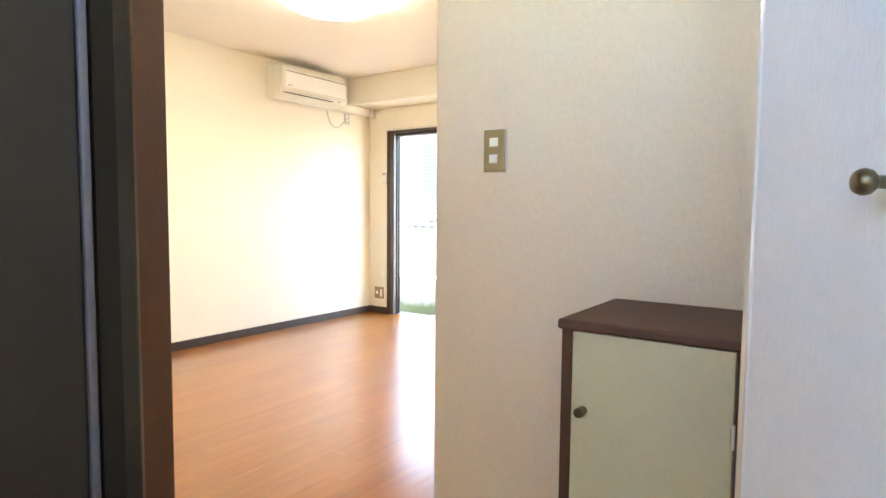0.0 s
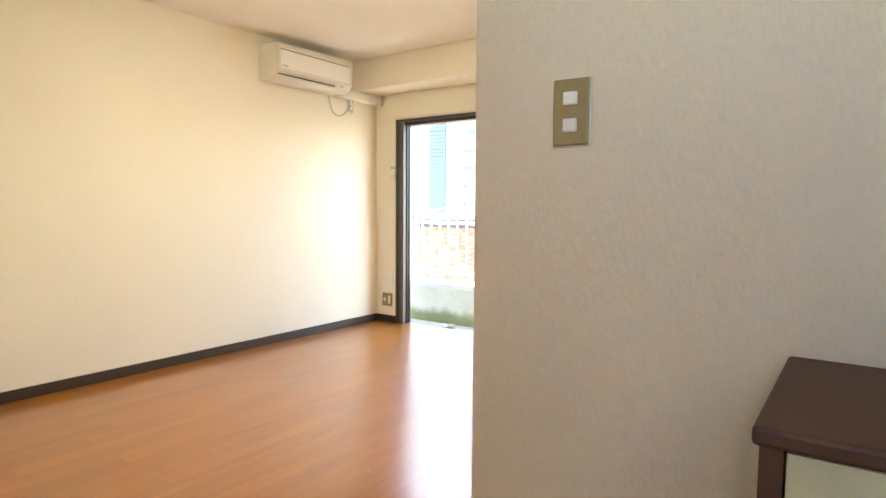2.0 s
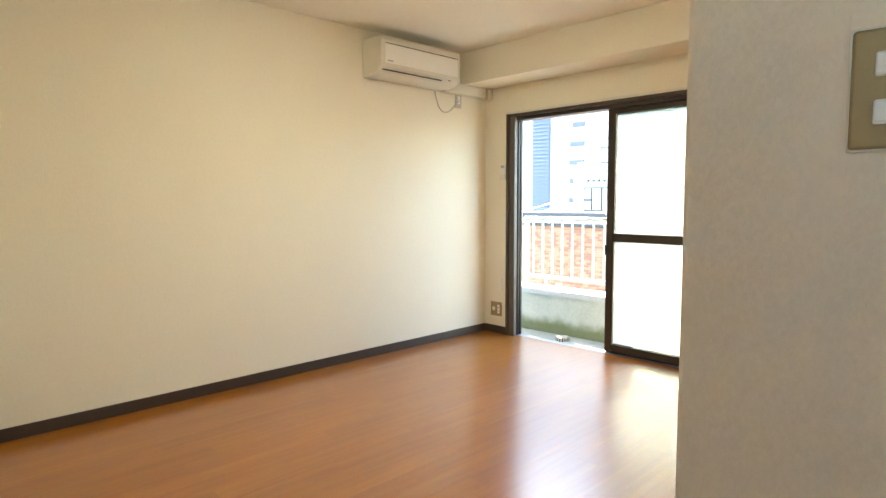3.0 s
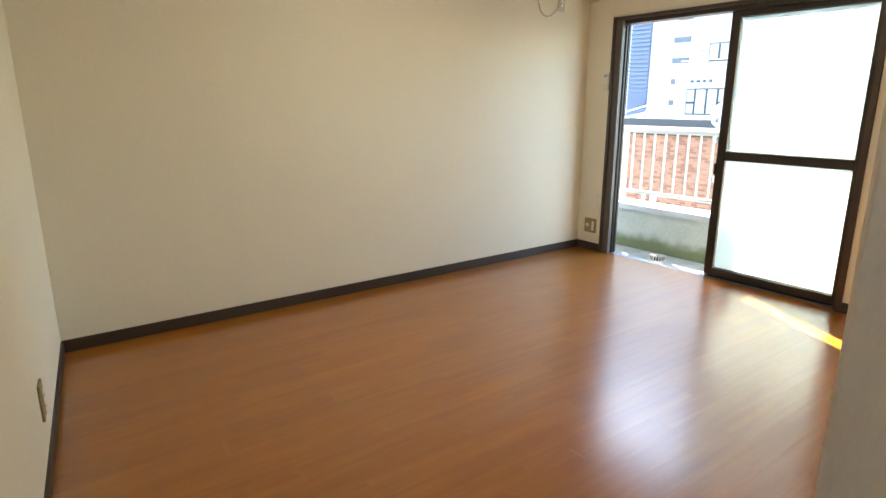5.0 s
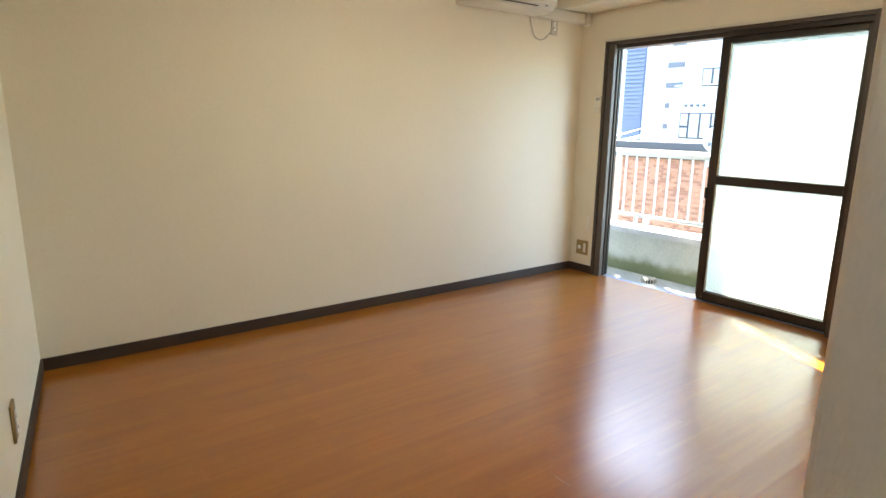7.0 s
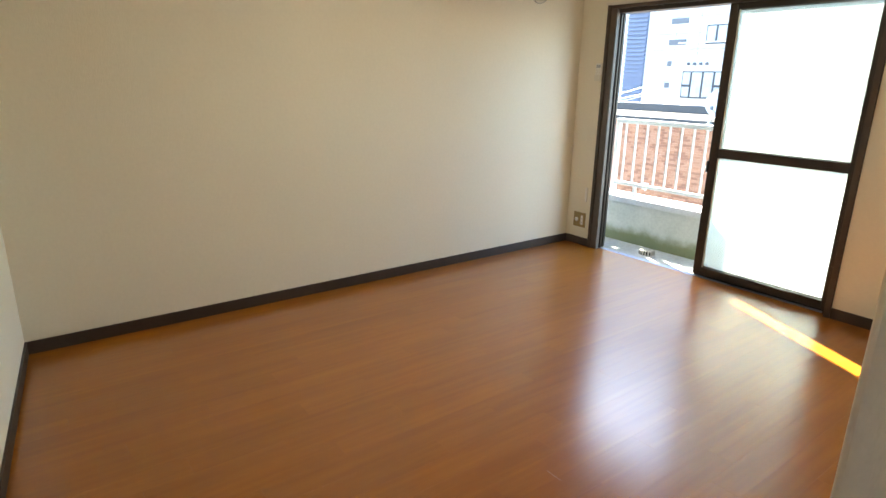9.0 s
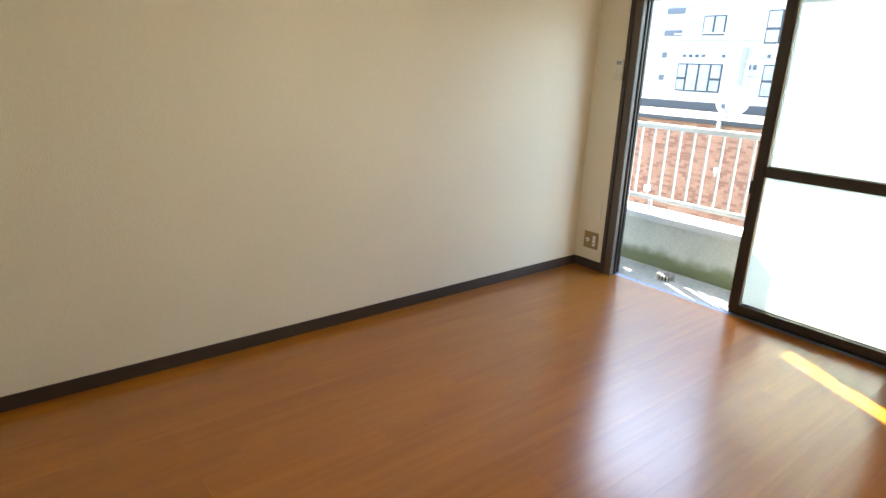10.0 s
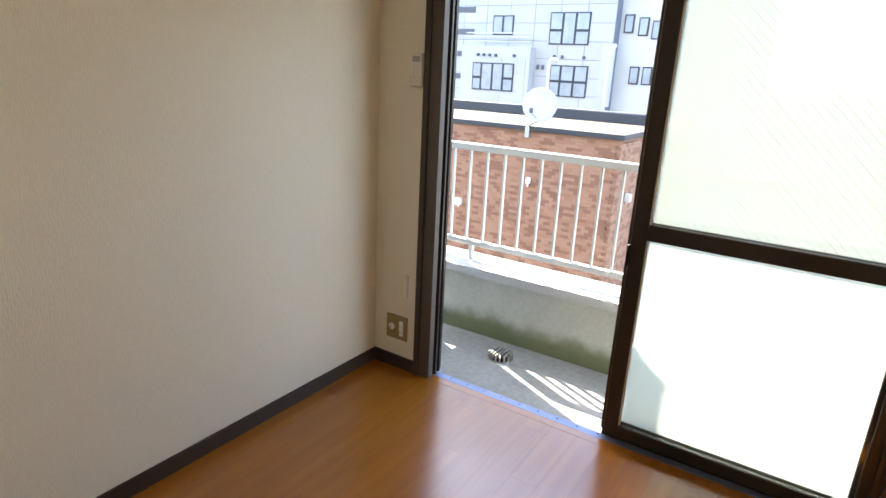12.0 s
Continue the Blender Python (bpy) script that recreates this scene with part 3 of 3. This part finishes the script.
def sash(y0, x0, x1, handle, low, up):
    s = part("sash", box(x0 + ox, y0, 0.014, x0 + 0.052 + ox, y0 + 0.03, DZ - 0.03, 0.003), BRONZE, bd, "bronze sash with wired upper and figured lower glass")
    for nm, b in (("stile", (x1 - 0.045, 0.014, x1, DZ - 0.03)), ("bottom_rail", (x0 + 0.052, 0.014, x1 - 0.045, 0.064)),
                  ("middle_rail", (x0 + 0.052, 0.797, x1 - 0.045, 0.853)), ("top_rail", (x0 + 0.052, DZ - 0.075, x1 - 0.045, DZ - 0.03))):
        part(nm, box(b[0] + ox, y0 + 0.001, b[1], b[2] + ox, y0 + 0.029, b[3], 0.003), BRONZE, s)
    part("lower_pane", box(x0 + 0.052 + ox, y0 + 0.012, 0.064, x1 - 0.045 + ox, y0 + 0.017, 0.797), low, s).visible_shadow = not handle
    part("upper_pane", box(x0 + 0.052 + ox, y0 + 0.012, 0.853, x1 - 0.045 + ox, y0 + 0.017, DZ - 0.075), up, s).visible_shadow = not handle
    part("gasket", box(x0 + 0.052 + ox, y0 + 0.010, 0.064, x0 + 0.0585 + ox, y0 + 0.0195, DZ - 0.075), PLASTIC_AGED, s, "pale glazing bead")
    part("edge_strip", box(x0 - 0.0015 + ox, y0 + 0.003, 0.018, x0 - 0.0002 + ox, y0 + 0.027, DZ - 0.034), BRONZE_BRIGHT, s, "polished meeting edge")
    if handle:
        part("handle", box(x0 - 0.006 + ox, y0 - 0.014, 0.70, x0 + 0.006 + ox, y0 + 0.004, 0.775, 0.004), BRONZE_DARK, s)
        return s
    bm = bmesh.new()
    w, h0, h1 = x1 - 0.045 - x0 - 0.0585, 0.853, DZ - 0.075
    step = 0.03
    k = -int((h1 - h0) / step) - 1
    while k * step < w:
        a = max(0.0, k * step)
        b = min(w, k * step + (h1 - h0))
        if b - a > 0.01:
            za, zb = h1 - h0 - a + k * step, h1 - h0 - b + k * step
            rod_into(bm, (x0 + 0.0585 + a + ox, y0 + 0.0105, h0 + za), (x0 + 0.0585 + b + ox, y0 + 0.0105, h0 + zb), 0.0005, 4)
        k += 1
    part("wire_mesh", bm, WIRE, s, "diagonal wire mesh in the glass")
    return s


sash(0.062, 1.088, DX1 - 0.032, True, GLASS_CLEAR, GLASS_CLEAR)
sash(0.096, 1.070, DX1 - 0.045, False, GLASS_LOW, GLASS_UP)

# ---- entry ----
df = thing("entrance_frame", (3.06, -0.243, -0.06), "brown steel entrance frame with black rebate", "door frame", kind="structure")
part("jamb", prism([(-0.06, 0.005), (0.052, 0.08), (0.068, 0.028), (0.073, 0.022), (-0.02, -0.10)], 0, 2.25), STEEL_BROWN, df)
part("rebate", prism([(0.0735, 0.0215), (0.084, 0.014), (0.118, -0.022), (0.134, -0.055), (-0.02, -0.10)], 0, 2.25), STEEL_BLACK, df, "black rubber rebate")
ed = thing("entrance_door", pose(3.195, -0.303, -0.04, 0, 0, 0), "dark grey steel entrance door standing open", "door")
part("leaf", box(-0.04, -0.85, 0.0, 0.0, -0.012, 2.02, 0.002), STEEL_GREY, ed)
part("edge_strip", box(-0.03, -0.0115, 0.0, 0.006, -0.001, 2.02, 0.003), DOOR_EDGE_GLINT, ed, "metal edge strip coloured as a bluish highlight")
part("lever", rod((0.0, -0.78, 0.95), (0.05, -0.78, 0.95), 0.01), METAL_GREY, ed)

cab = thing("shoe_cabinet", pose(3.466, 0.432, -0.06, 0, 0, 0), "small brown shoe cabinet with a cream door", "cabinet")
CW, CD, CH = 0.332, 0.322, 0.878
part("top", box(-0.006, -0.012, CH - 0.02, CW + 0.006, CD, CH, 0.005), CABINET_BROWN, cab)
part("side_panel", box(0.0, 0.0, 0.0, 0.021, CD, CH - 0.02), CABINET_BROWN, cab)
part("side_panel", box(CW - 0.021, 0.0, 0.0, CW, CD, CH - 0.02), CABINET_BROWN, cab)
part("bottom_panel", box(0.021, 0.0, 0.0, CW - 0.021, CD, 0.07), CABINET_BROWN, cab)
part("back_panel", box(0.021, CD - 0.008, 0.07, CW - 0.021, CD, CH - 0.02), CABINET_BROWN, cab)
cd = part("cabinet_door", box(0.0235, -0.004, 0.073, CW - 0.0235, 0.016, CH - 0.0225, 0.001), CABINET_CREAM, cab, "cream laminate door")
part("knob", turned([(0.0, 0.024), (0.0085, 0.024), (0.0095, 0.023), (0.0095, 0.012), (0.0085, 0.011), (0.0085, 0.0), (0.0, 0.0)], pose(0.047, -0.004, 0.705, 90), 24), KNOB_NICKEL, cd, "dull cylindrical metal knob")
part("hinge", box(CW - 0.027, -0.008, 0.69, CW - 0.020, -0.003, 0.735, 0.002), PLASTIC_AGED, cd)

# leaf: hinge edge at the corner, swung towards the entrance
ang = math.degrees(math.atan2(-0.346, 0.23))
wd = thing("closet_door", pose(3.842, 0.207, -0.05, 0, 0, ang), "white textured closet door swung open, brass knob", "door")
part("leaf", box(0.012, -0.030, 0.0, 0.415, 0.0, 2.0), DOOR_WHITE, wd)
part("edge_band", box(0.0, -0.031, 0.0, 0.012, 0.001, 2.0, 0.004), EDGE_WHITE, wd, "glossy white edge band")
part("knob", turned([(0.0, 0.043), (0.005, 0.0425), (0.0095, 0.040), (0.0115, 0.035), (0.0105, 0.030), (0.007, 0.026), (0.0055, 0.024), (0.0055, 0.008), (0.010, 0.004), (0.011, 0.0), (0.0, 0.0)],
                    pose(0.250, -0.030, 1.103, 90), 28), KNOB_NICKEL, wd, "tarnished metal knob", True)

# ---- balcony ----
structure("balcony_floor", box(-0.45, LY + 0.12, -0.30, 3.4, 4.80, -0.14), CONCRETE, "stained grey concrete balcony floor", "floor")
structure("balcony_parapet", prism([(-0.45, 4.50), (3.4, 4.55), (3.4, 4.74), (-0.45, 4.72)], -0.14, 0.215), PARAPET, "low painted parapet with green algae at its foot", "parapet")
structure("parapet_coping", prism([(-0.45, 4.478), (3.4, 4.528), (3.4, 4.77), (-0.45, 4.75)], 0.215, 0.262), PARAPET_TOP, "weathered pale coping of the parapet", "coping")
structure("outer_wall", box(-0.9, LY + 0.121, -0.3, DX0 - 0.001, LY + 0.16, 2.35), OUTER_WALL, "painted outer wall beside the balcony door", "wall")
structure("balcony_roof", box(-0.9, LY + 0.121, 2.35, 3.4, 3.93, 2.5), OUTER_WALL, "slab of the balcony above", "slab")
structure("balcony_fin", box(-0.42, LY + 0.161, -0.3, -0.30, 4.34, 3.6), OUTER_WALL, "white fin wall at the balcony's end", "wall")
bv = thing("balcony_divider", (-0.30, 4.34, -0.14), "white balcony divider panel with a metal frame", "divider")
part("panel", box(-0.012, 0.0, 0.02, 0.0, 0.10, 2.0), OUTER_WALL, bv)
part("outer_panel", box(-0.012, 0.10, 0.41, 0.0, 0.232, 2.0), OUTER_WALL, bv)
part("post", box(-0.02, 0.232, 0.41, -0.001, 0.25, 2.02, 0.003), RAIL_PAINT, bv)
rl = thing("balcony_railing", (0, 4.63, 0.262), "white painted metal balcony railing", "railing")
part("top_rail", box(-0.30, -0.024, 0.635, 3.3, 0.022, 0.675, 0.008), RAIL_PAINT, rl)
part("bottom_rail", box(-0.30, -0.019, 0.085, 3.3, 0.019, 0.115, 0.004), RAIL_PAINT, rl)
part("end_post", box(-0.30, -0.022, 0.0, -0.262, 0.022, 0.635, 0.003), RAIL_PAINT, rl)
bal = mesh_of("baluster", box(-0.005, -0.012, 0.115, 0.005, 0.012, 0.635, 0.001), RAIL_PAINT)
for i in range(31):
    b = new("baluster", bal)
    b.parent = rl
    b.location = (-0.199 + i * 0.1095, 0, 0)
for x in (-0.05, 1.4, 2.7):
    part("foot", box(x - 0.012, -0.012, 0.0, x + 0.012, 0.012, 0.085), RAIL_PAINT, rl)
dr = thing("floor_drain", (0.352, 4.325, -0.14), "domed slotted metal floor drain", "drain")
part("rim", turned([(0.0, 0.004), (0.070, 0.004), (0.077, 0.0), (0.0, 0.0)]), DRAIN_METAL, dr)
# solid black body stands in for the shade inside the drain
part("core", turned([(0.0, 0.033), (0.043, 0.033), (0.054, 0.022), (0.056, 0.004), (0.0, 0.004)]), STEEL_BLACK, dr, "black core in place of the shade behind the slots")
for i in range(16):
    a = i * 360 / 16
    part("rib", box(-0.0045, 0.048, 0.004, 0.0045, 0.066, 0.038, 0.002, pose(0, 0, 0, 0, 0, a)), DRAIN_METAL, dr)
for i in range(5):
    x = -0.039 + i * 0.0195
    h = math.sqrt(0.055 ** 2 - x * x)
    part("top_bar", box(x - 0.005, -h, 0.034, x + 0.005, h, 0.042, 0.002), DRAIN_METAL, dr)

# ---- brick building over the way ----
structure("ground", box(-400, LY + 3.0, -6.3, 400, 900, -6.2), GROUND, "asphalt ground far below", "ground")
BX1, BYF, BZ, BYB = -0.42, 8.50, 0.682, 10.35
bb = thing("brick_building", (-4.0, 9.5, -6.2), "low building faced with mixed orange brick tiles", "building")
part("wall", box(-9.0 + 4.0, BYF + 0.012 - 9.5, 0, BX1 - 0.012 + 4.0, 3.5, BZ + 6.2), MORTAR, bb)
part("roof", box(-9.05 + 4.0, BYF - 0.02 - 9.5, BZ + 6.2, BX1 + 0.03 + 4.0, BYB - 9.5, BZ + 6.225), ROOF_BEIGE, bb, "sunlit beige roof sheet")
part("eave", box(-9.06 + 4.0, BYF - 0.05 - 9.5, BZ + 6.175, BX1 + 0.05 + 4.0, BYF - 0.02 - 9.5, BZ + 6.235, 0.004), SLATE, bb, "dark metal eave strip")
part("eave", box(BX1 + 0.03 + 4.0, BYF - 0.02 - 9.5, BZ + 6.175, BX1 + 0.05 + 4.0, BYB - 9.5, BZ + 6.235, 0.004), SLATE, bb)
part("ridge_coping", box(-9.0 + 4.0, BYB - 9.5, BZ + 6.2, BX1 - 0.15 + 4.0, BYB + 0.25 - 9.5, BZ + 6.38, 0.03), SLATE, bb, "dark rounded coping behind the roof")


def wall_box(x, z, label, big):
    t = thing("wall_box", (x, BYF, z), label, "wall box")
    if big:
        part("cover", box(-0.045, -0.075, -0.05, 0.045, -0.001, 0.05, 0.012), PLASTIC, t)
    else:
        part("cover", box(-0.03, -0.045, -0.04, 0.03, -0.001, 0.04, 0.008), PLASTIC, t)
    part("spout", rod((0, -0.03, -0.04), (0, -0.03, -0.075), 0.012), PLASTIC, t)
    return t


wall_box(-1.515, 0.04, "small white box on the brick wall", False)
wall_box(-2.53, -0.39, "white vent hood on the brick wall", True)
wb = wall_box(-2.53, -0.39, "white vent hood on the side wall", True)
wb.matrix_world = pose(BX1, 8.98, -0.08, 0, 0, 90)
dish = thing("satellite_dish", (-1.57, BYF, 0.635), "white satellite dish on a bracket at the eave", "satellite dish")
part("bracket", box(-0.03, -0.07, -0.06, 0.03, -0.001, 0.06, 0.005), METAL_GREY, dish)
part("mast", rod((0, -0.06, 0.0), (0.0, -0.06, 0.095), 0.016), METAL_GREY, dish)
part("arm", rod((0, -0.06, 0.09), (0.14, -0.10, 0.15), 0.014), METAL_GREY, dish)
part("reflector", turned([(0.0, 0.0), (0.08, 0.008), (0.15, 0.026), (0.205, 0.055), (0.207, 0.050), (0.152, 0.020), (0.08, 0.001), (0.0, -0.006)],
                        pose(0.15, -0.08, 0.335, 76, 0, 20), 36), DISH_WHITE, dish, "white dish reflector", True)
part("feed_arm", rod((0.15, -0.10, 0.16), (0.15, -0.32, 0.27), 0.008), METAL_GREY, dish)
part("feed_horn", box(0.13, -0.34, 0.255, 0.17, -0.30, 0.315, 0.01), VENT_GREY, dish)

vp = tagged(tube("roof_vent_pipe", [(-1.74, 9.3, 0.69), (-1.74, 9.3, 1.1), (-1.74, 9.3, 1.46), (-1.725, 9.3, 1.515), (-1.67, 9.3, 1.53), (-1.63, 9.3, 1.52)], 0.02, DISH_WHITE), "thin white bent vent pipe on the roof", "vent pipe")

# ---- pale tiled apartment building ----
FY = 22.0
ap = thing("apartment_building", (-8.17, FY + 4, -6.115), "pale grey tiled apartment building with dark windows", "building")


def ap_part(name, x0, y0, z0, x1, y1, z1, mat, parent=None, bevel=0.0, label=""):
    return part(name, box(x0 + 8.5, y0 - FY - 4, z0 + 6.2, x1 + 8.5, y1 - FY - 4, z1 + 6.2, bevel), mat, parent or ap, label)


ap_part("wall", -12.35, FY, -6.2, -5.50, FY + 8, 11.0, FACADE_JOINT)
# lighter colour than the tiled front stands in for stronger light here
ap_part("wall", -5.50, FY + 0.5, -6.2, -1.5, FY + 8, 10.0, FACADE_WHITE, label="rendered wing, paler colour for the stronger light on it")
ap_part("bay", -11.15, FY - 0.45, -6.2, -8.30, FY, 2.15, FACADE, label="pale projecting bay")


ap_part("pipe_niche", -5.85, FY - 0.03, 0.3, -5.40, FY, 2.35, FACADE, label="grey niche behind the downpipe")


def window(x0, z0, x1, z1, y, bars, cross):
    w = ap_part("window", x0, y - 0.05, z0, x1, y + 0.02, z1, WIN_FRAME)
    xs = [x0] + list(bars) + [x1]
    for a, b in zip(xs, xs[1:]):
        zs = [z0] + [c for c, (u, v) in cross if u <= (a + b) / 2 <= v] + [z1]
        for c, d in zip(zs, zs[1:]):
            ap_part("pane", a + 0.042, y - 0.066, c + 0.042, b - 0.042, y - 0.048, d - 0.042, WIN_PANE, w)
    return w


window(-10.60, 0.60, -8.88, 1.58, FY - 0.45, (-10.22, -9.75, -9.30), ((1.05, (-10.7, -10.22)), (1.05, (-9.30, -8.8))))
window(-7.66, 0.53, -6.26, 1.60, FY, (-7.25, -6.75), ((1.05, (-8, -6)),))
window(-7.82, 2.28, -6.36, 3.34, FY, (-7.33, -6.86), ((2.75, (-8, -7.33)), (2.75, (-6.86, -6))))
window(-10.10, 2.58, -9.26, 3.25, FY, (-9.68,), ())
for i, (x, z) in enumerate(((-5.36, 2.72), (-4.87, 2.63), (-4.43, 2.53), (-4.98, 1.08), (-4.55, 1.08))):
    window(x, z, x + 0.32, z + 0.58, FY + 0.5, (), ())
for x0, x1, z in ((-11.63, -10.91, 3.46), (-11.65, -10.92, 2.68), (-11.62, -11.19, 1.88), (-11.64, -11.18, 1.05), (-11.5, -10.9, 4.3), (-11.55, -10.9, 5.1)):
    yv = FY - 0.02 if z > 2.2 or x1 < -11.16 else FY - 0.47
    ap_part("slit_window", x0, yv - 0.03, z - 0.10, x1, FY + 0.02, z + 0.10, VENT_GREY)
for x in (-10.45, -10.2, -9.95, -9.7, -8.95):
    ap_part("vent_hood", x, FY - 0.56, 1.80, x + 0.09, FY - 0.45, 1.90, VENT_GREY, bevel=0.02)
for x in (-7.6, -7.3, -6.5, -8.2, -8.0):
    ap_part("vent_hood", x, FY - 0.10, 1.82 if x > -7.9 else 1.42, x + 0.10, FY - 0.031, 1.93 if x > -7.9 else 1.58, VENT_GREY, bevel=0.02)
for z in (2.32, 2.47, 2.60):
    ap_part("terrace_rail", -11.0, FY - 0.42, z, -8.35, FY - 0.38, z + 0.04, FACADE_WHITE)
part("downpipe", rod((3.06, -4.42, 6.2), (3.06, -4.42, 8.2), 0.06), RAIL_PAINT, ap)
part("downpipe_bend", rod((3.06, -4.42, 8.2), (3.2, -4.3, 8.5), 0.06), RAIL_PAINT, ap)

tb = thing("louvred_tower", (-14.5, 33, -6.2), "tall building with blue-grey louvred strip", "building")
part("wall", box(-14.0, 0.0, 0.0, 3.0, 8.0, 26.0), FACADE_WHITE, tb)
part("louvre_back", box(-7.1, -0.05, 0.0, -5.65, 0.0, 26.0), LOUVRE_BLUE, tb, "blue-grey louvred strip")
slat = mesh_of("slat", box(-7.1, -0.16, 0.0, -5.65, -0.05, 0.10), LOUVRE_BLUE)
for i in range(70):
    o = new("slat", slat)
    o.parent = tb
    o.location = (0, 0, 5.0 + i * 0.25)
pole = thing("utility_pole", (-13.2, 24.5, -6.2), "pale utility pole with crossarms", "utility pole")
part("shaft", rod((0, 0, 0), (0, 0, 8.1), 0.11, 12, 0.08), CABLE, pole)
for z in (7.0, 7.4, 7.8):
    part("crossarm", box(-0.5, -0.04, z, 0.6, 0.04, z + 0.07), CABLE, pole)
part("transformer", box(0.15, -0.3, 6.9, 0.55, 0.1, 7.75, 0.04), VENT_GREY, pole)
for z0, z1 in ((7.0, 6.5), (7.4, 6.9), (7.1, 6.7)):
    part("wire", rod((-0.1, 0, z0), (-12.0, 2.0, z1 - 2.2), 0.025, 6), CABLE, pole)

# ---- pieces: facade panels, bricks, floor boards ----
panel = mesh_of("tile_panel", box(0, -0.018, 0, 0.985, -0.001, 0.585, 0.004), FACADE)
for r in range(17):
    for c in range(7):
        x, z = -12.34 + c * 0.977, -1.2 + r * 0.60
        bay = z < 1.6 and -11.3 < x < -9.2
        o = new("tile_panel", panel)
        o.parent = ap
        o.location = (x + 8.5, -4.45 if bay else -4.0, z + 6.2)
        o.scale = (0.977 / 1.0, 1, 1)

TW, TH = 0.100, 0.040
brick = mesh_of("brick", box(0, -0.011, 0, TW - 0.002, 0.011, TH - 0.002, 0.0012), BRICK)
rest = [bmesh.new() for i in range(12)]
rng = random.Random(4)
made = 0
row = 0
z = BZ - 0.055 - TH
while z > -1.75:
    x = BX1 - TW + 0.008 - (TW / 2 if row % 2 else 0)
    while x > -6.2:
        if -3.0 < x and z > -0.95 and made < 300:
            o = new("brick", brick)
            o.parent = bb
            o.location = (x + 4.0, BYF - 9.5 + rng.uniform(-0.002, 0.002), z + 6.2)
            made += 1
        else:
            d = rng.uniform(-0.002, 0.002)
            box_into(rest[row // 6], x + 4.0, BYF - 9.5 - 0.011 + d, z + 6.2, x + TW - 0.002 + 4.0, BYF - 9.5 + 0.012, z + TH - 0.002 + 6.2)
        x -= TW
    z -= TH
    row += 1
for band in rest:
    tagged(part("brick_course", band, BRICK, bb), kind="stuff")
side = [bmesh.new() for i in range(8)]
for r in range(62):
    for c in range(18):
        y = BYF + c * TW - (TW / 2 if r % 2 else 0)
        box_into(side[r // 8], BX1 - 0.012 + 4.0, max(y, BYF) - 9.5, BZ - 0.115 - r * TH + 6.2, BX1 + 0.011 + 4.0, y + TW - 0.002 - 9.5, BZ - 0.115 - r * TH + TH - 0.002 + 6.2)
for band in side:
    tagged(part("brick_side", band, BRICK, bb), kind="stuff")

fl = structure("floor", prism([(0, south(0)), (RX + 0.06, south(RX + 0.06)), (RX + 0.06, 0.745), (RX, 0.745), (RX, LY), (0, LY)], -0.06, -0.012), SUBFLOOR, "glossy honey-brown wooden plank floor", "floor")
PW, PL = 0.1011, 0.909
plank = mesh_of("plank", box(0.0001, 0.0001, -0.012, PW - 0.0001, PL - 0.0001, 0.0, 0.00018), PLANK)
short = {}
x = 0.0
col = 0
while x < RX + 0.05:
    y = -0.30 - ((col * 0.303 + (0.15 if col % 5 == 2 else 0)) % PL)
    while y < LY:
        y1 = min(y + PL, LY - 0.001)
        y0 = max(y, south(x) - 0.03)
        xe = min(PW, (RX - 0.0005 if y1 > 0.76 else RX + 0.06) - x)
        if y1 - y0 > 0.02 and xe > 0.01:
            key = (round(y1 - y0, 3), round(xe, 3))
            if key == (PL, round(PW, 3)):
                me = plank
            else:
                me = short.get(key) or mesh_of("plank", box(0.0001, 0.0001, -0.012, xe - 0.0001, y1 - y0 - 0.0001, 0.0, 0.00018), PLANK)
                short[key] = me
            o = new("plank", me)
            o.parent = fl
            o.location = (x, y0, 0)
        y += PL
    x += PW
    col += 1

# worn board edges where the varnish has chipped off
for x0, y0, x1, y1 in ((2.152, 1.0895, 2.240, 1.0910), (1.976, 1.4182, 2.044, 1.4195), (2.0440, 0.651, 2.0452, 0.811)):
    part("worn_edge", box(x0, y0, -0.0002, x1, y1, 0.0003), BARE_WOOD, fl, "pale chipped board edge")
